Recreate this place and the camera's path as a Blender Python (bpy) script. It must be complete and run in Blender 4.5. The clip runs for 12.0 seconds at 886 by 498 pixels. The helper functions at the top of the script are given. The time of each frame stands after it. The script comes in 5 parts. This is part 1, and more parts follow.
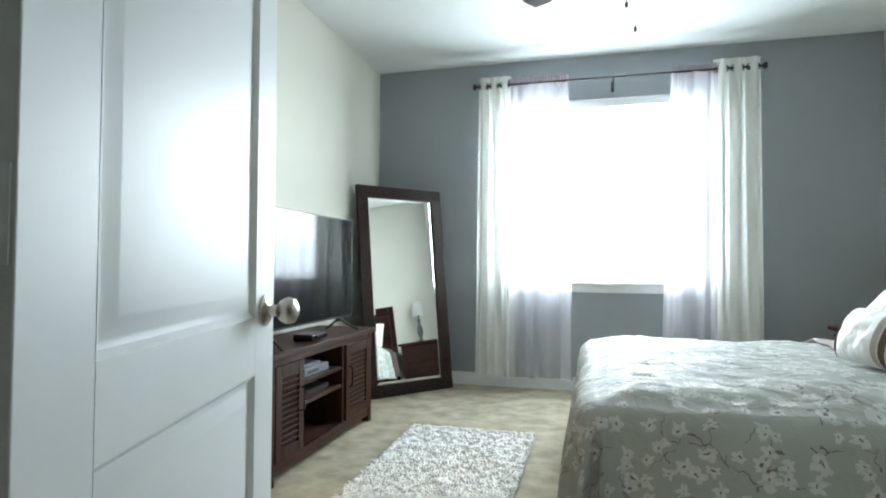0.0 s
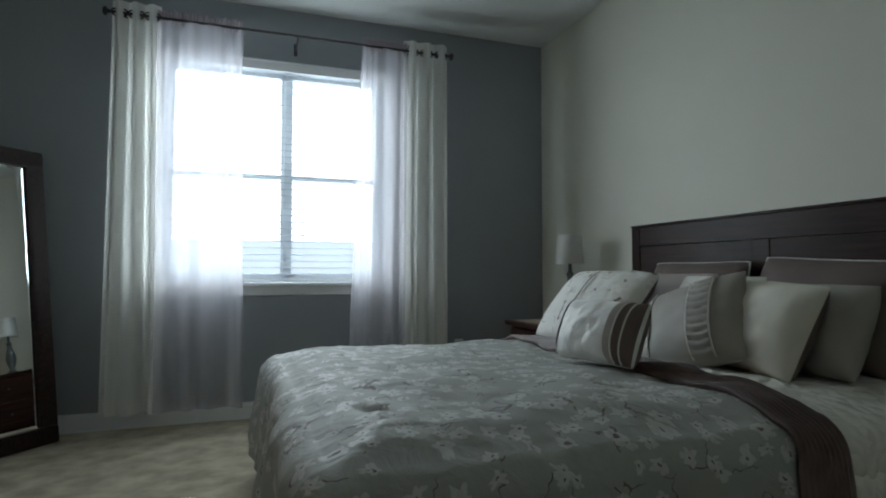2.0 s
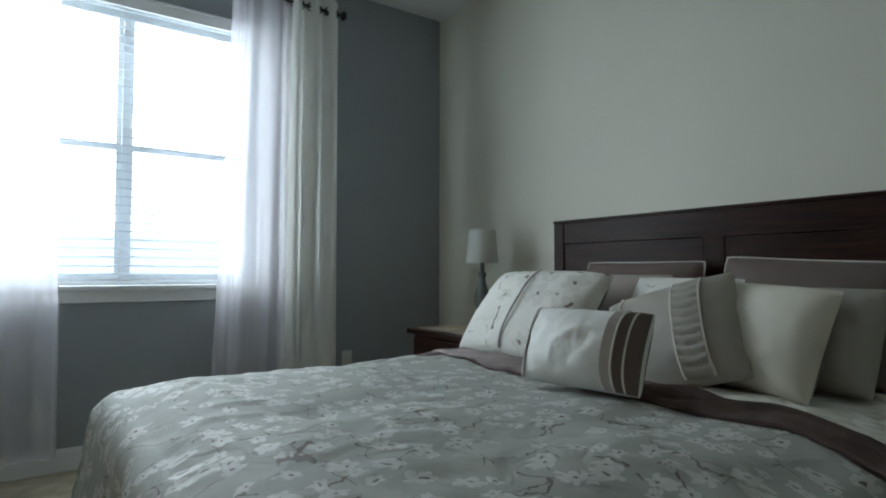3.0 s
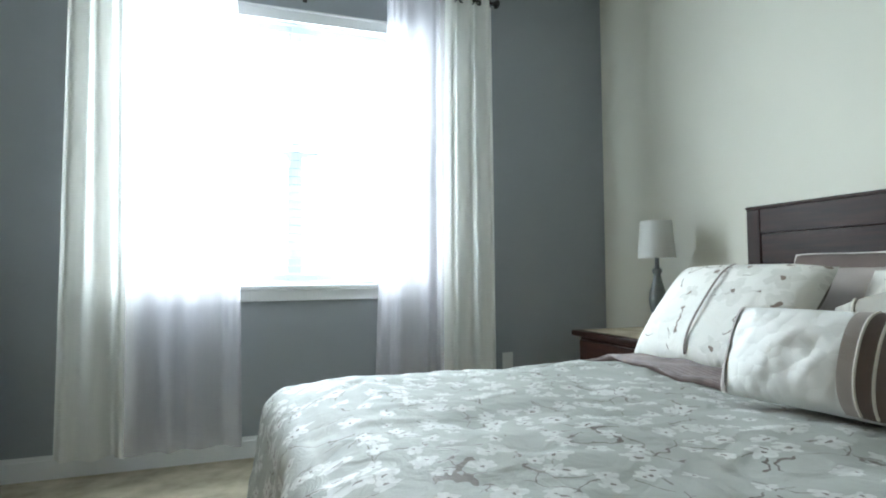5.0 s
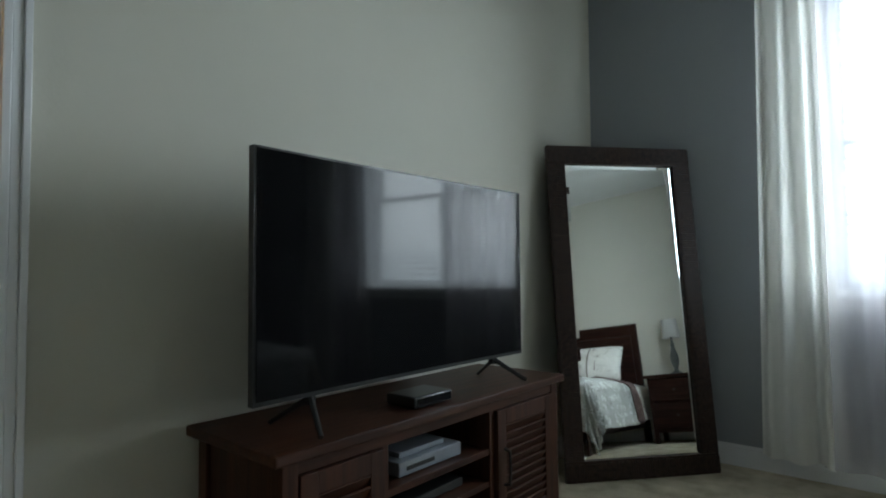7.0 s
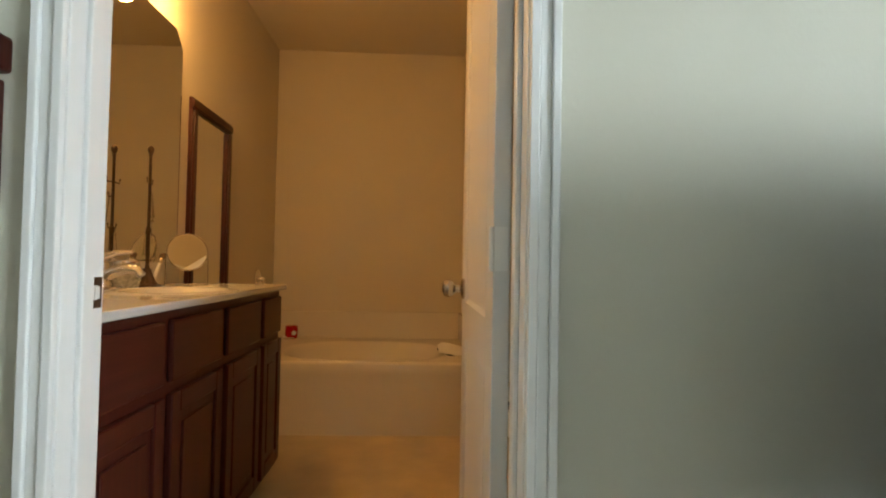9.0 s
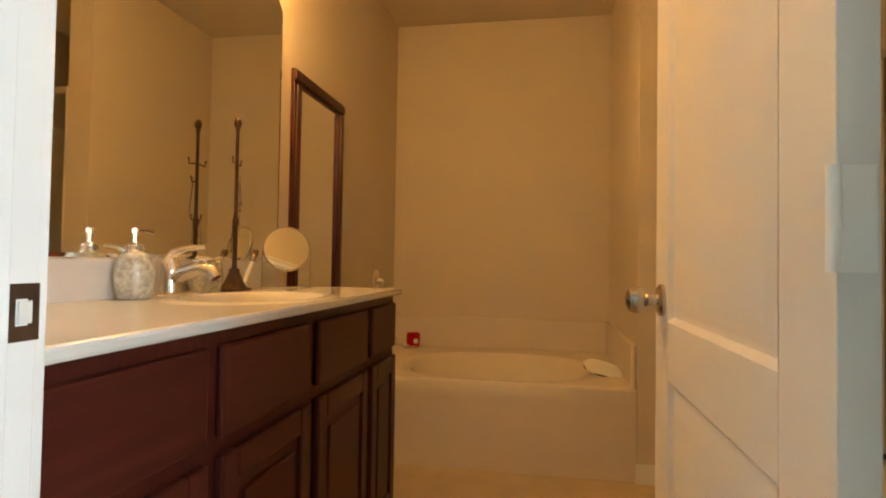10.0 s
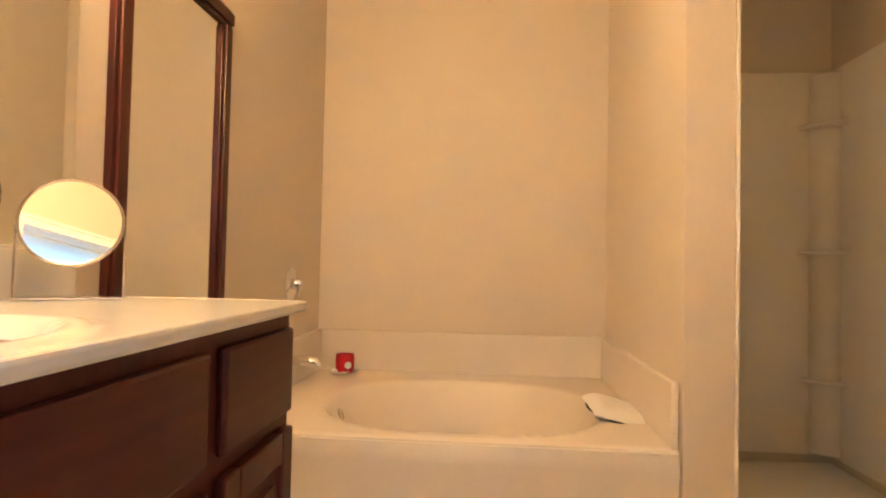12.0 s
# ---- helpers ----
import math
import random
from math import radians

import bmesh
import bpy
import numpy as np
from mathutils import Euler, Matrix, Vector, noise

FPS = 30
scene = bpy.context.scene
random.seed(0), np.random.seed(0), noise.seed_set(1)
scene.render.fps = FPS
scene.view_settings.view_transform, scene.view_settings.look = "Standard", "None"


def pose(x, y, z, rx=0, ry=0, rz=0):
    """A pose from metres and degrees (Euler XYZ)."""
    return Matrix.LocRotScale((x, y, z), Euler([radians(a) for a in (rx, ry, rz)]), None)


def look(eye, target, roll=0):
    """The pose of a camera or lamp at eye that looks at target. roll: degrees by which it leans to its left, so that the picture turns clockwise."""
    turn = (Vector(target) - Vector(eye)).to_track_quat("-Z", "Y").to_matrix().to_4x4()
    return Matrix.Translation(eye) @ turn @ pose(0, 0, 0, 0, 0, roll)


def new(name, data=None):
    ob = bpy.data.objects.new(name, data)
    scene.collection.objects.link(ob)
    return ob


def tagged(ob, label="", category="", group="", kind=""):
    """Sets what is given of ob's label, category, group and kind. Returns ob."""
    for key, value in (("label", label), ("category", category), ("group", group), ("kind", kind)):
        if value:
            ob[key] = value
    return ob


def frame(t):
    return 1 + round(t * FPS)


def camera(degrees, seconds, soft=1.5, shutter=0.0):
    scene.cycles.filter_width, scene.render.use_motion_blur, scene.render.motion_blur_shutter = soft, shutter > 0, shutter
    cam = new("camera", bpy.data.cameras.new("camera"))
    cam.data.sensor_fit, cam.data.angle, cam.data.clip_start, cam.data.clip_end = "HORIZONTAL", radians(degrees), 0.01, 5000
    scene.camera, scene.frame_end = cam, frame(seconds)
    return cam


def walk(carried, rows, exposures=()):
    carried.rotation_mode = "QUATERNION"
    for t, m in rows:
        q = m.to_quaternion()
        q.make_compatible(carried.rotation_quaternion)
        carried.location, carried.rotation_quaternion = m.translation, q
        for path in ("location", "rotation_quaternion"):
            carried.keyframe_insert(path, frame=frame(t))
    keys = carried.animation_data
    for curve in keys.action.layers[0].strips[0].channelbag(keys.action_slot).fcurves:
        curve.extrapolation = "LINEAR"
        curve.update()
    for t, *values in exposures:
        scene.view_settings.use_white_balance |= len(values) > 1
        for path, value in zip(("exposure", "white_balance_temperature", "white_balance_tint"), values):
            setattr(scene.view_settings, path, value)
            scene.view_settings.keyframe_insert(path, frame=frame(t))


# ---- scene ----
cam = camera(76.2, 12.0, soft=2.0)
PATH = [
    (0, (1.886, 1.808, 1.037), (1.378, 3.742, 1.094), 0.3),
    (0.3, (1.876, 1.85, 1.006), (1.596, 3.829, 1.079), 0.4),
    (0.5, (1.866, 1.879, 1.001), (1.724, 3.873, 1.075), 0.2),
    (1, (1.846, 2.054, 0.99), (1.989, 4.047, 1.065), 0.1),
    (1.5, (1.825, 2.307, 0.972), (2.16, 4.277, 1.052), 0.0),
    (2, (1.741, 2.648, 0.976), (2.404, 4.533, 1.056), -0.0),
    (2.5, (1.696, 3.06, 0.983), (2.693, 4.793, 1.052), -0.0),
    (2.7, (1.698, 3.184, 0.986), (2.764, 4.875, 1.057), 0.1),
    (4.3, (1.697, 3.478, 0.93), (2.979, 5.011, 1.026), -0.4),
    (4.5, (1.699, 3.492, 0.933), (2.853, 5.123, 1.028), -0.6),
    (5, (1.769, 3.48, 0.959), (2.42, 5.369, 1.044), -0.5),
    (5.5, (1.753, 3.466, 0.983), (1.89, 5.459, 1.067), -0.4),
    (6, (1.744, 3.489, 1.01), (1.392, 5.456, 1.09), -0.1),
    (6.5, (1.645, 3.432, 1.025), (0.848, 5.264, 1.096), 0.2),
    (7, (1.564, 3.395, 1.015), (0.268, 4.916, 1.1), -0.5),
    (7.5, (1.497, 3.371, 1.033), (-0.152, 4.501, 1.102), 0.2),
    (7.7, (1.459, 3.356, 1.038), (-0.279, 4.344, 1.097), 0.4),
    (9.3, (0.85, 3.523, 1.044), (-1.146, 3.41, 1.1), 1.1),
    (9.5, (0.722, 3.507, 1.04), (-1.264, 3.273, 1.091), 1.1),
    (10, (0.399, 3.418, 1.037), (-1.569, 3.067, 1.09), 0.9),
    (10.5, (0.15, 3.336, 1.015), (-1.817, 2.974, 1.069), 0.7),
    (11, (-0.06, 3.283, 1.006), (-2.019, 2.888, 1.062), 0.8),
    (11.5, (-0.306, 3.262, 1.006), (-2.267, 2.871, 1.064), 1.0),
    (12, (-0.608, 3.246, 1.018), (-2.601, 3.088, 1.075), 1.2),
]
EXPOSURES = [
    (0.0, 0.82, 6500, 10), (0.5, 0.42, 6500, 10), (1.0, -0.25, 6500, 10), (1.5, -0.9, 6500, 10), (2.0, -1.25, 6500, 10), (2.5, -1.2, 6500, 10),
    (4.3, 0.25, 6500, 10), (5.0, 0.3, 6500, 10), (5.5, -0.6, 6500, 10), (6.0, -1.2, 6500, 10), (6.5, -1.45, 6500, 10), (7.0, -0.8, 6500, 10), (7.7, -0.4, 6500, 10),
    (9.3, 0.85, 7000, 10), (10.0, 1.1, 7000, 10), (10.5, 1.5, 6350, 10), (11.0, 1.8, 5750, 10), (11.5, 2.05, 5350, 10), (12.0, 2.33, 4950, 10)]
walk(cam, [(t, look(eye, target, roll)) for t, eye, target, roll in PATH], EXPOSURES)

# ---- world and lights ----
world = bpy.data.worlds.new("world")
scene.world = world
world.use_nodes = True
sky = world.node_tree.nodes.new("ShaderNodeTexSky")
sky.sky_type, sky.sun_disc, sky.sun_elevation, sky.sun_rotation = "NISHITA", False, radians(50), radians(200)
world.node_tree.links.new(sky.outputs[0], world.node_tree.nodes["Background"].inputs[0])
world.node_tree.nodes["Background"].inputs[1].default_value = 0.12


def lamp(name, kind, m, power, colour, **more):
    data = bpy.data.lights.new(name, kind)
    data.energy, data.color = power, colour
    ob = new(name, data)
    ob.matrix_world = m
    return ob, data


sun, sun_data = lamp("sun", "SUN", look((0, 0, 20), (-3, -9, 0)), 2.0, (1, 0.96, 0.9))
sun_data.angle = radians(0.5)
# the sky's light outside the bedroom window, and what of it comes in past the blind
for dy, dz, power, wide, high in ((6.90, 1.66, 100, 1.75, 1.80), (6.668, 1.645, 52, 1.46, 1.48)):
    daylight, day_data = lamp("window_daylight", "AREA", look((1.957, dy, dz), (1.957, 0, dz - 0.1)), power, (0.765, 0.92, 1.0))
    day_data.shape, day_data.size, day_data.size_y = "RECTANGLE", wide, high
# the lamps of the vanity light above the bathroom mirror
for bx in (-0.98, -1.25, -1.52):
    bulb, bulb_data = lamp("vanity_bulb", "POINT", pose(bx, 2.50, 2.24), 6.2, (1.0, 0.495, 0.13))
    bulb_data.shadow_soft_size = 0.045

# ---- materials ----


def material(name, colour, rough=0.6, metal=0.0, vary=0.12, scale=8.0, bump=0.0, bump_scale=120.0, coords="Object", spec=0.5, tint=None, stretch=(1, 1, 1), coat=0.0):
    """Base colour with two scales of mottling, and fine relief."""
    m = bpy.data.materials.new(name)
    m.use_nodes = True
    t, b = m.node_tree, m.node_tree.nodes["Principled BSDF"]
    b.inputs["Roughness"].default_value, b.inputs["Metallic"].default_value = rough, metal
    b.inputs["Specular IOR Level"].default_value, b.inputs["Coat Weight"].default_value = spec, coat
    co = t.nodes.new("ShaderNodeTexCoord")
    mp = t.nodes.new("ShaderNodeMapping")
    mp.inputs["Scale"].default_value = stretch
    t.links.new(co.outputs[coords], mp.inputs[0])
    low = t.nodes.new("ShaderNodeTexNoise")
    low.inputs["Scale"].default_value, low.inputs["Detail"].default_value = scale, 6
    t.links.new(mp.outputs[0], low.inputs["Vector"])
    ramp = t.nodes.new("ShaderNodeValToRGB")
    dark = [c * (1 - vary) for c in colour]
    light = [min(1, c * (1 + vary)) for c in (tint or colour)]
    ramp.color_ramp.elements[0].color, ramp.color_ramp.elements[1].color = (*dark, 1), (*light, 1)
    ramp.color_ramp.elements[0].position, ramp.color_ramp.elements[1].position = 0.3, 0.7
    t.links.new(low.outputs["Fac"], ramp.inputs[0])
    t.links.new(ramp.outputs[0], b.inputs["Base Color"])
    if bump:
        high = t.nodes.new("ShaderNodeTexNoise")
        high.inputs["Scale"].default_value, high.inputs["Detail"].default_value = bump_scale, 4
        t.links.new(mp.outputs[0], high.inputs["Vector"])
        bp = t.nodes.new("ShaderNodeBump")
        bp.inputs["Strength"].default_value, bp.inputs["Distance"].default_value = bump, 0.004
        t.links.new(high.outputs["Fac"], bp.inputs["Height"])
        t.links.new(bp.outputs[0], b.inputs["Normal"])
    return m


def wood(name, dark, light, rough=0.35, axis=0, coat=0.0, spec=0.28, vary=0.25, relief=0.12):
    """Stained wood with grain drawn out along one axis."""
    stretch = [22.0, 22.0, 22.0]
    stretch[axis] = 1.6
    return material(name, dark, rough, vary=vary, scale=2.2, bump=relief, bump_scale=6.0, tint=light, stretch=stretch, coat=coat, spec=spec)


def node_maths(tree, op, a, b=None, c=None):
    n = tree.nodes.new("ShaderNodeMath")
    n.operation = op
    for i, v in enumerate((a, b, c)):
        if v is None:
            continue
        if isinstance(v, (int, float)):
            n.inputs[i].default_value = v
        else:
            tree.links.new(v, n.inputs[i])
    return n.outputs[0]


def blossom_cloth(name, ground, petal, twig, per_metre=7.5, rough=0.55):
    """Woven cloth with embroidered five-petalled blossoms and thin twigs, laid out in UV metres."""
    m = material(name, ground, rough, vary=0.05, scale=3.0, coords="UV", bump=0.0)
    t, b = m.node_tree, m.node_tree.nodes["Principled BSDF"]
    base = b.inputs["Base Color"].links[0].from_socket
    flat_uv = t.nodes.new("ShaderNodeTexCoord").outputs["UV"]
    warp = t.nodes.new("ShaderNodeTexNoise")
    warp.inputs["Scale"].default_value, warp.inputs["Detail"].default_value = 22.0, 2
    t.links.new(flat_uv, warp.inputs["Vector"])
    shift_uv = t.nodes.new("ShaderNodeVectorMath")
    shift_uv.operation = "MULTIPLY_ADD"
    shift_uv.inputs[1].default_value = (0.055, 0.055, 0.0)
    t.links.new(warp.outputs["Color"], shift_uv.inputs[0])
    t.links.new(flat_uv, shift_uv.inputs[2])
    uv = shift_uv.outputs[0]
    total_white, total_eye = None, None
    for scale, shift, size in ((per_metre, 0.0, 0.32), (per_metre * 0.8, 3.7, 0.27)):
        mp = t.nodes.new("ShaderNodeMapping")
        mp.inputs["Location"].default_value = (shift, shift * 0.6, 0)
        mp.inputs["Scale"].default_value = (scale, scale, scale)
        t.links.new(uv, mp.inputs[0])
        vor = t.nodes.new("ShaderNodeTexVoronoi")
        vor.voronoi_dimensions = "2D"
        vor.inputs["Scale"].default_value, vor.inputs["Randomness"].default_value = 1.0, 0.8
        t.links.new(mp.outputs[0], vor.inputs["Vector"])
        off = t.nodes.new("ShaderNodeVectorMath")
        off.operation = "SUBTRACT"
        t.links.new(mp.outputs[0], off.inputs[0])
        t.links.new(vor.outputs["Position"], off.inputs[1])
        sep = t.nodes.new("ShaderNodeSeparateXYZ")
        t.links.new(off.outputs[0], sep.inputs[0])
        angle = node_maths(t, "ARCTAN2", sep.outputs[1], sep.outputs[0])
        pick = t.nodes.new("ShaderNodeSeparateColor")
        t.links.new(vor.outputs["Color"], pick.inputs[0])
        turn = node_maths(t, "MULTIPLY", pick.outputs[0], 6.28)
        lobes = node_maths(t, "ABSOLUTE", node_maths(t, "COSINE", node_maths(t, "MULTIPLY", node_maths(t, "ADD", angle, turn), 2.5)))
        reach = node_maths(t, "MULTIPLY", node_maths(t, "MULTIPLY_ADD", lobes, 0.5, 0.55), size)
        there = node_maths(t, "GREATER_THAN", pick.outputs[1], 0.36)
        reach = node_maths(t, "MULTIPLY", reach, node_maths(t, "MULTIPLY_ADD", pick.outputs[2], 0.55, 0.68))
        d = vor.outputs["Distance"]
        white = node_maths(t, "MULTIPLY", node_maths(t, "LESS_THAN", d, reach), there)
        eye = node_maths(t, "MULTIPLY", node_maths(t, "LESS_THAN", d, size * 0.17), there)
        total_white = white if total_white is None else node_maths(t, "MAXIMUM", total_white, white)
        total_eye = eye if total_eye is None else node_maths(t, "MAXIMUM", total_eye, eye)
    lines = t.nodes.new("ShaderNodeTexNoise")
    lines.inputs["Scale"].default_value, lines.inputs["Detail"].default_value = 3.3, 1.5
    t.links.new(uv, lines.inputs["Vector"])
    gate = t.nodes.new("ShaderNodeTexNoise")
    gate.inputs["Scale"].default_value = 9.0
    t.links.new(uv, gate.inputs["Vector"])
    thin = node_maths(t, "LESS_THAN", node_maths(t, "ABSOLUTE", node_maths(t, "SUBTRACT", lines.outputs["Fac"], 0.5)), 0.0032)
    stem = node_maths(t, "MULTIPLY", thin, node_maths(t, "GREATER_THAN", gate.outputs["Fac"], 0.5))
    cells = t.nodes.new("ShaderNodeTexVoronoi")
    cells.voronoi_dimensions, cells.feature = "2D", "DISTANCE_TO_EDGE"
    cells.inputs["Scale"].default_value = per_metre * 0.62
    t.links.new(uv, cells.inputs["Vector"])
    fork = node_maths(t, "MULTIPLY", node_maths(t, "LESS_THAN", cells.outputs["Distance"], 0.012), node_maths(t, "GREATER_THAN", gate.outputs["Fac"], 0.53))
    stem = node_maths(t, "MAXIMUM", stem, fork)
    thread = t.nodes.new("ShaderNodeTexNoise")
    thread.inputs["Scale"].default_value = 70.0
    t.links.new(flat_uv, thread.inputs["Vector"])
    petal_mask = node_maths(t, "MULTIPLY", total_white, node_maths(t, "MULTIPLY_ADD", thread.outputs["Fac"], 0.9, 0.35))
    petal_mask.node.use_clamp = True
    out = base
    for mask, colour in ((stem, twig), (petal_mask, petal), (total_eye, twig)):
        mix = t.nodes.new("ShaderNodeMix")
        mix.data_type = "RGBA"
        mix.inputs["B"].default_value = (*colour, 1)
        t.links.new(mask, mix.inputs[0])
        t.links.new(out, mix.inputs["A"])
        out = mix.outputs["Result"]
    t.links.new(out, b.inputs["Base Color"])
    raised = node_maths(t, "MAXIMUM", total_white, stem)
    weave = t.nodes.new("ShaderNodeTexNoise")
    weave.inputs["Scale"].default_value = 260.0
    t.links.new(uv, weave.inputs["Vector"])
    bp = t.nodes.new("ShaderNodeBump")
    bp.inputs["Strength"].default_value, bp.inputs["Distance"].default_value = 0.35, 0.003
    t.links.new(node_maths(t, "MULTIPLY_ADD", weave.outputs["Fac"], 0.5, raised), bp.inputs["Height"])
    crumple = t.nodes.new("ShaderNodeTexNoise")
    crumple.inputs["Scale"].default_value, crumple.inputs["Detail"].default_value, crumple.inputs["Distortion"].default_value = 11.0, 4, 0.8
    t.links.new(flat_uv, crumple.inputs["Vector"])
    bp2 = t.nodes.new("ShaderNodeBump")
    bp2.inputs["Strength"].default_value, bp2.inputs["Distance"].default_value = 0.55, 0.02
    t.links.new(crumple.outputs["Fac"], bp2.inputs["Height"])
    t.links.new(bp.outputs[0], bp2.inputs["Normal"])
    t.links.new(bp2.outputs[0], b.inputs["Normal"])
    sheen = node_maths(t, "MULTIPLY_ADD", raised, -0.1, rough)
    t.links.new(sheen, b.inputs["Roughness"])
    return m


def see_through(name, colour, clear, translucent=0.5):
    """Thin cloth: partly open weave, partly lit through."""
    m = bpy.data.materials.new(name)
    m.use_nodes = True
    t = m.node_tree
    t.nodes.remove(t.nodes["Principled BSDF"])
    out = t.nodes["Material Output"]
    dif, tra, clr = t.nodes.new("ShaderNodeBsdfDiffuse"), t.nodes.new("ShaderNodeBsdfTranslucent"), t.nodes.new("ShaderNodeBsdfTransparent")
    noise_tex = t.nodes.new("ShaderNodeTexNoise")
    noise_tex.inputs["Scale"].default_value, noise_tex.inputs["Detail"].default_value = 60.0, 3
    co = t.nodes.new("ShaderNodeTexCoord")
    mp = t.nodes.new("ShaderNodeMapping")
    mp.inputs["Scale"].default_value = (1, 1, 0.08)
    t.links.new(co.outputs["Object"], mp.inputs[0])
    t.links.new(mp.outputs[0], noise_tex.inputs["Vector"])
    ramp = t.nodes.new("ShaderNodeValToRGB")
    ramp.color_ramp.elements[0].color = (*[c * 0.9 for c in colour], 1)
    ramp.color_ramp.elements[1].color = (*colour, 1)
    t.links.new(noise_tex.outputs["Fac"], ramp.inputs[0])
    for n in (dif, tra):
        t.links.new(ramp.outputs[0], n.inputs[0])
    a, b = t.nodes.new("ShaderNodeMixShader"), t.nodes.new("ShaderNodeMixShader")
    a.inputs[0].default_value, b.inputs[0].default_value = translucent, clear
    t.links.new(dif.outputs[0], a.inputs[1]), t.links.new(tra.outputs[0], a.inputs[2])
    t.links.new(a.outputs[0], b.inputs[1]), t.links.new(clr.outputs[0], b.inputs[2])
    t.links.new(b.outputs[0], out.inputs[0])
    return m


def glass(name, tint=(1, 1, 1)):
    m = bpy.data.materials.new(name)
    m.use_nodes = True
    t = m.node_tree
    t.nodes.remove(t.nodes["Principled BSDF"])
    clr, gls, mix, face = (t.nodes.new("ShaderNode" + k) for k in ("BsdfTransparent", "BsdfGlossy", "MixShader", "LayerWeight"))
    clr.inputs[0].default_value, gls.inputs["Roughness"].default_value = (*tint, 1), 0.02
    t.links.new(node_maths(t, "MULTIPLY_ADD", node_maths(t, "POWER", face.outputs["Facing"], 5.0), 0.9, 0.04), mix.inputs[0])
    t.links.new(clr.outputs[0], mix.inputs[1]), t.links.new(gls.outputs[0], mix.inputs[2])
    t.links.new(mix.outputs[0], t.nodes["Material Output"].inputs[0])
    return m


def quilting(m, scale, depth, kind="VORONOI"):
    """Adds stitched relief to a cloth material."""
    t, b = m.node_tree, m.node_tree.nodes["Principled BSDF"]
    uv = t.nodes.new("ShaderNodeTexCoord").outputs["UV"]
    v = t.nodes.new("ShaderNodeTexVoronoi")
    v.inputs["Scale"].default_value = scale
    t.links.new(uv, v.inputs["Vector"])
    bp = t.nodes.new("ShaderNodeBump")
    bp.inputs["Strength"].default_value, bp.inputs["Distance"].default_value, bp.invert = 0.6, depth, True
    t.links.new(v.outputs["Distance"], bp.inputs["Height"])
    t.links.new(bp.outputs[0], b.inputs["Normal"])
    return m


CREAM = material("cream_wall_paint", (0.62, 0.605, 0.525), 0.7, vary=0.025, scale=1.5, bump=0.12, bump_scale=90)
GREY = material("grey_wall_paint", (0.29, 0.31, 0.33), 0.65, vary=0.03, scale=1.5, bump=0.12, bump_scale=90)
CEIL = material("ceiling_paint", (0.70, 0.71, 0.69), 0.85, vary=0.02, scale=2.0, bump=0.25, bump_scale=60)
TAN = material("bath_wall_paint", (0.62, 0.56, 0.46), 0.55, vary=0.025, scale=1.5, bump=0.1, bump_scale=80)
TRIM = material("white_trim_paint", (0.78, 0.79, 0.80), 0.5, vary=0.02, scale=3.0, bump=0.03, bump_scale=40)
DOORPAINT = material("satin_door_paint", (0.68, 0.69, 0.70), 0.42, vary=0.02, scale=3.0, bump=0.05, bump_scale=30, spec=0.32)
CARPET = material("beige_carpet", (0.40, 0.345, 0.25), 0.95, vary=0.16, scale=7.0, bump=1.0, bump_scale=320, spec=0.1, tint=(0.52, 0.46, 0.35))
VINYL = material("tan_vinyl_floor", (0.50, 0.40, 0.26), 0.4, vary=0.12, scale=5.0, bump=0.05, bump_scale=40)
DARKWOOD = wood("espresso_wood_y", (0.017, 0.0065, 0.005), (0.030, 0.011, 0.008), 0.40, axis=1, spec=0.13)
DARKWOOD_Z = wood("espresso_wood_z", (0.017, 0.0065, 0.005), (0.030, 0.011, 0.008), 0.40, axis=2, spec=0.13)
FRAMEWOOD = wood("mirror_frame_wood", (0.018, 0.010, 0.009), (0.045, 0.024, 0.019), 0.42, axis=2, coat=0.05)
STANDWOOD = wood("walnut_stand_wood", (0.028, 0.0088, 0.0044), (0.050, 0.0165, 0.0074), 0.5, axis=1)
STANDWOOD_Z = wood("walnut_stand_wood_z", (0.028, 0.0088, 0.0044), (0.050, 0.0165, 0.0074), 0.5, axis=2)
CHERRY = wood("cherry_vanity_wood", (0.056, 0.0105, 0.0075), (0.066, 0.0125, 0.009), 0.40, axis=2, spec=0.2, vary=0.12, relief=0.05)
CHERRY_X = wood("cherry_vanity_wood_x", (0.056, 0.0105, 0.0075), (0.066, 0.0125, 0.009), 0.40, axis=0, spec=0.2, vary=0.12, relief=0.05)
REDWOOD = wood("red_frame_wood", (0.034, 0.007, 0.005), (0.060, 0.012, 0.008), 0.35, axis=2)
SHOWERWALL = material("white_shower_acrylic", (0.84, 0.82, 0.77), 0.28, vary=0.02, scale=3.0)
BLACK = material("black_plastic", (0.012, 0.012, 0.013), 0.35, vary=0.1)
SCREEN = material("dark_screen_glass", (0.006, 0.006, 0.007), 0.06, vary=0.05, spec=0.22)
DARKMETAL = material("dark_bronze_metal", (0.05, 0.045, 0.045), 0.4, metal=0.8, vary=0.15, scale=30)
BRONZE = material("antique_bronze", (0.105, 0.066, 0.045), 0.42, metal=0.75, vary=0.25, scale=40, bump=0.1, bump_scale=150)
NICKEL = material("satin_nickel", (0.55, 0.50, 0.44), 0.24, metal=1.0, vary=0.06, scale=20)
CHROME = material("polished_chrome", (0.80, 0.80, 0.80), 0.09, metal=1.0, vary=0.02)
SILVER = material("mirror_silvering", (0.86, 0.88, 0.86), 0.015, metal=1.0, vary=0.005)
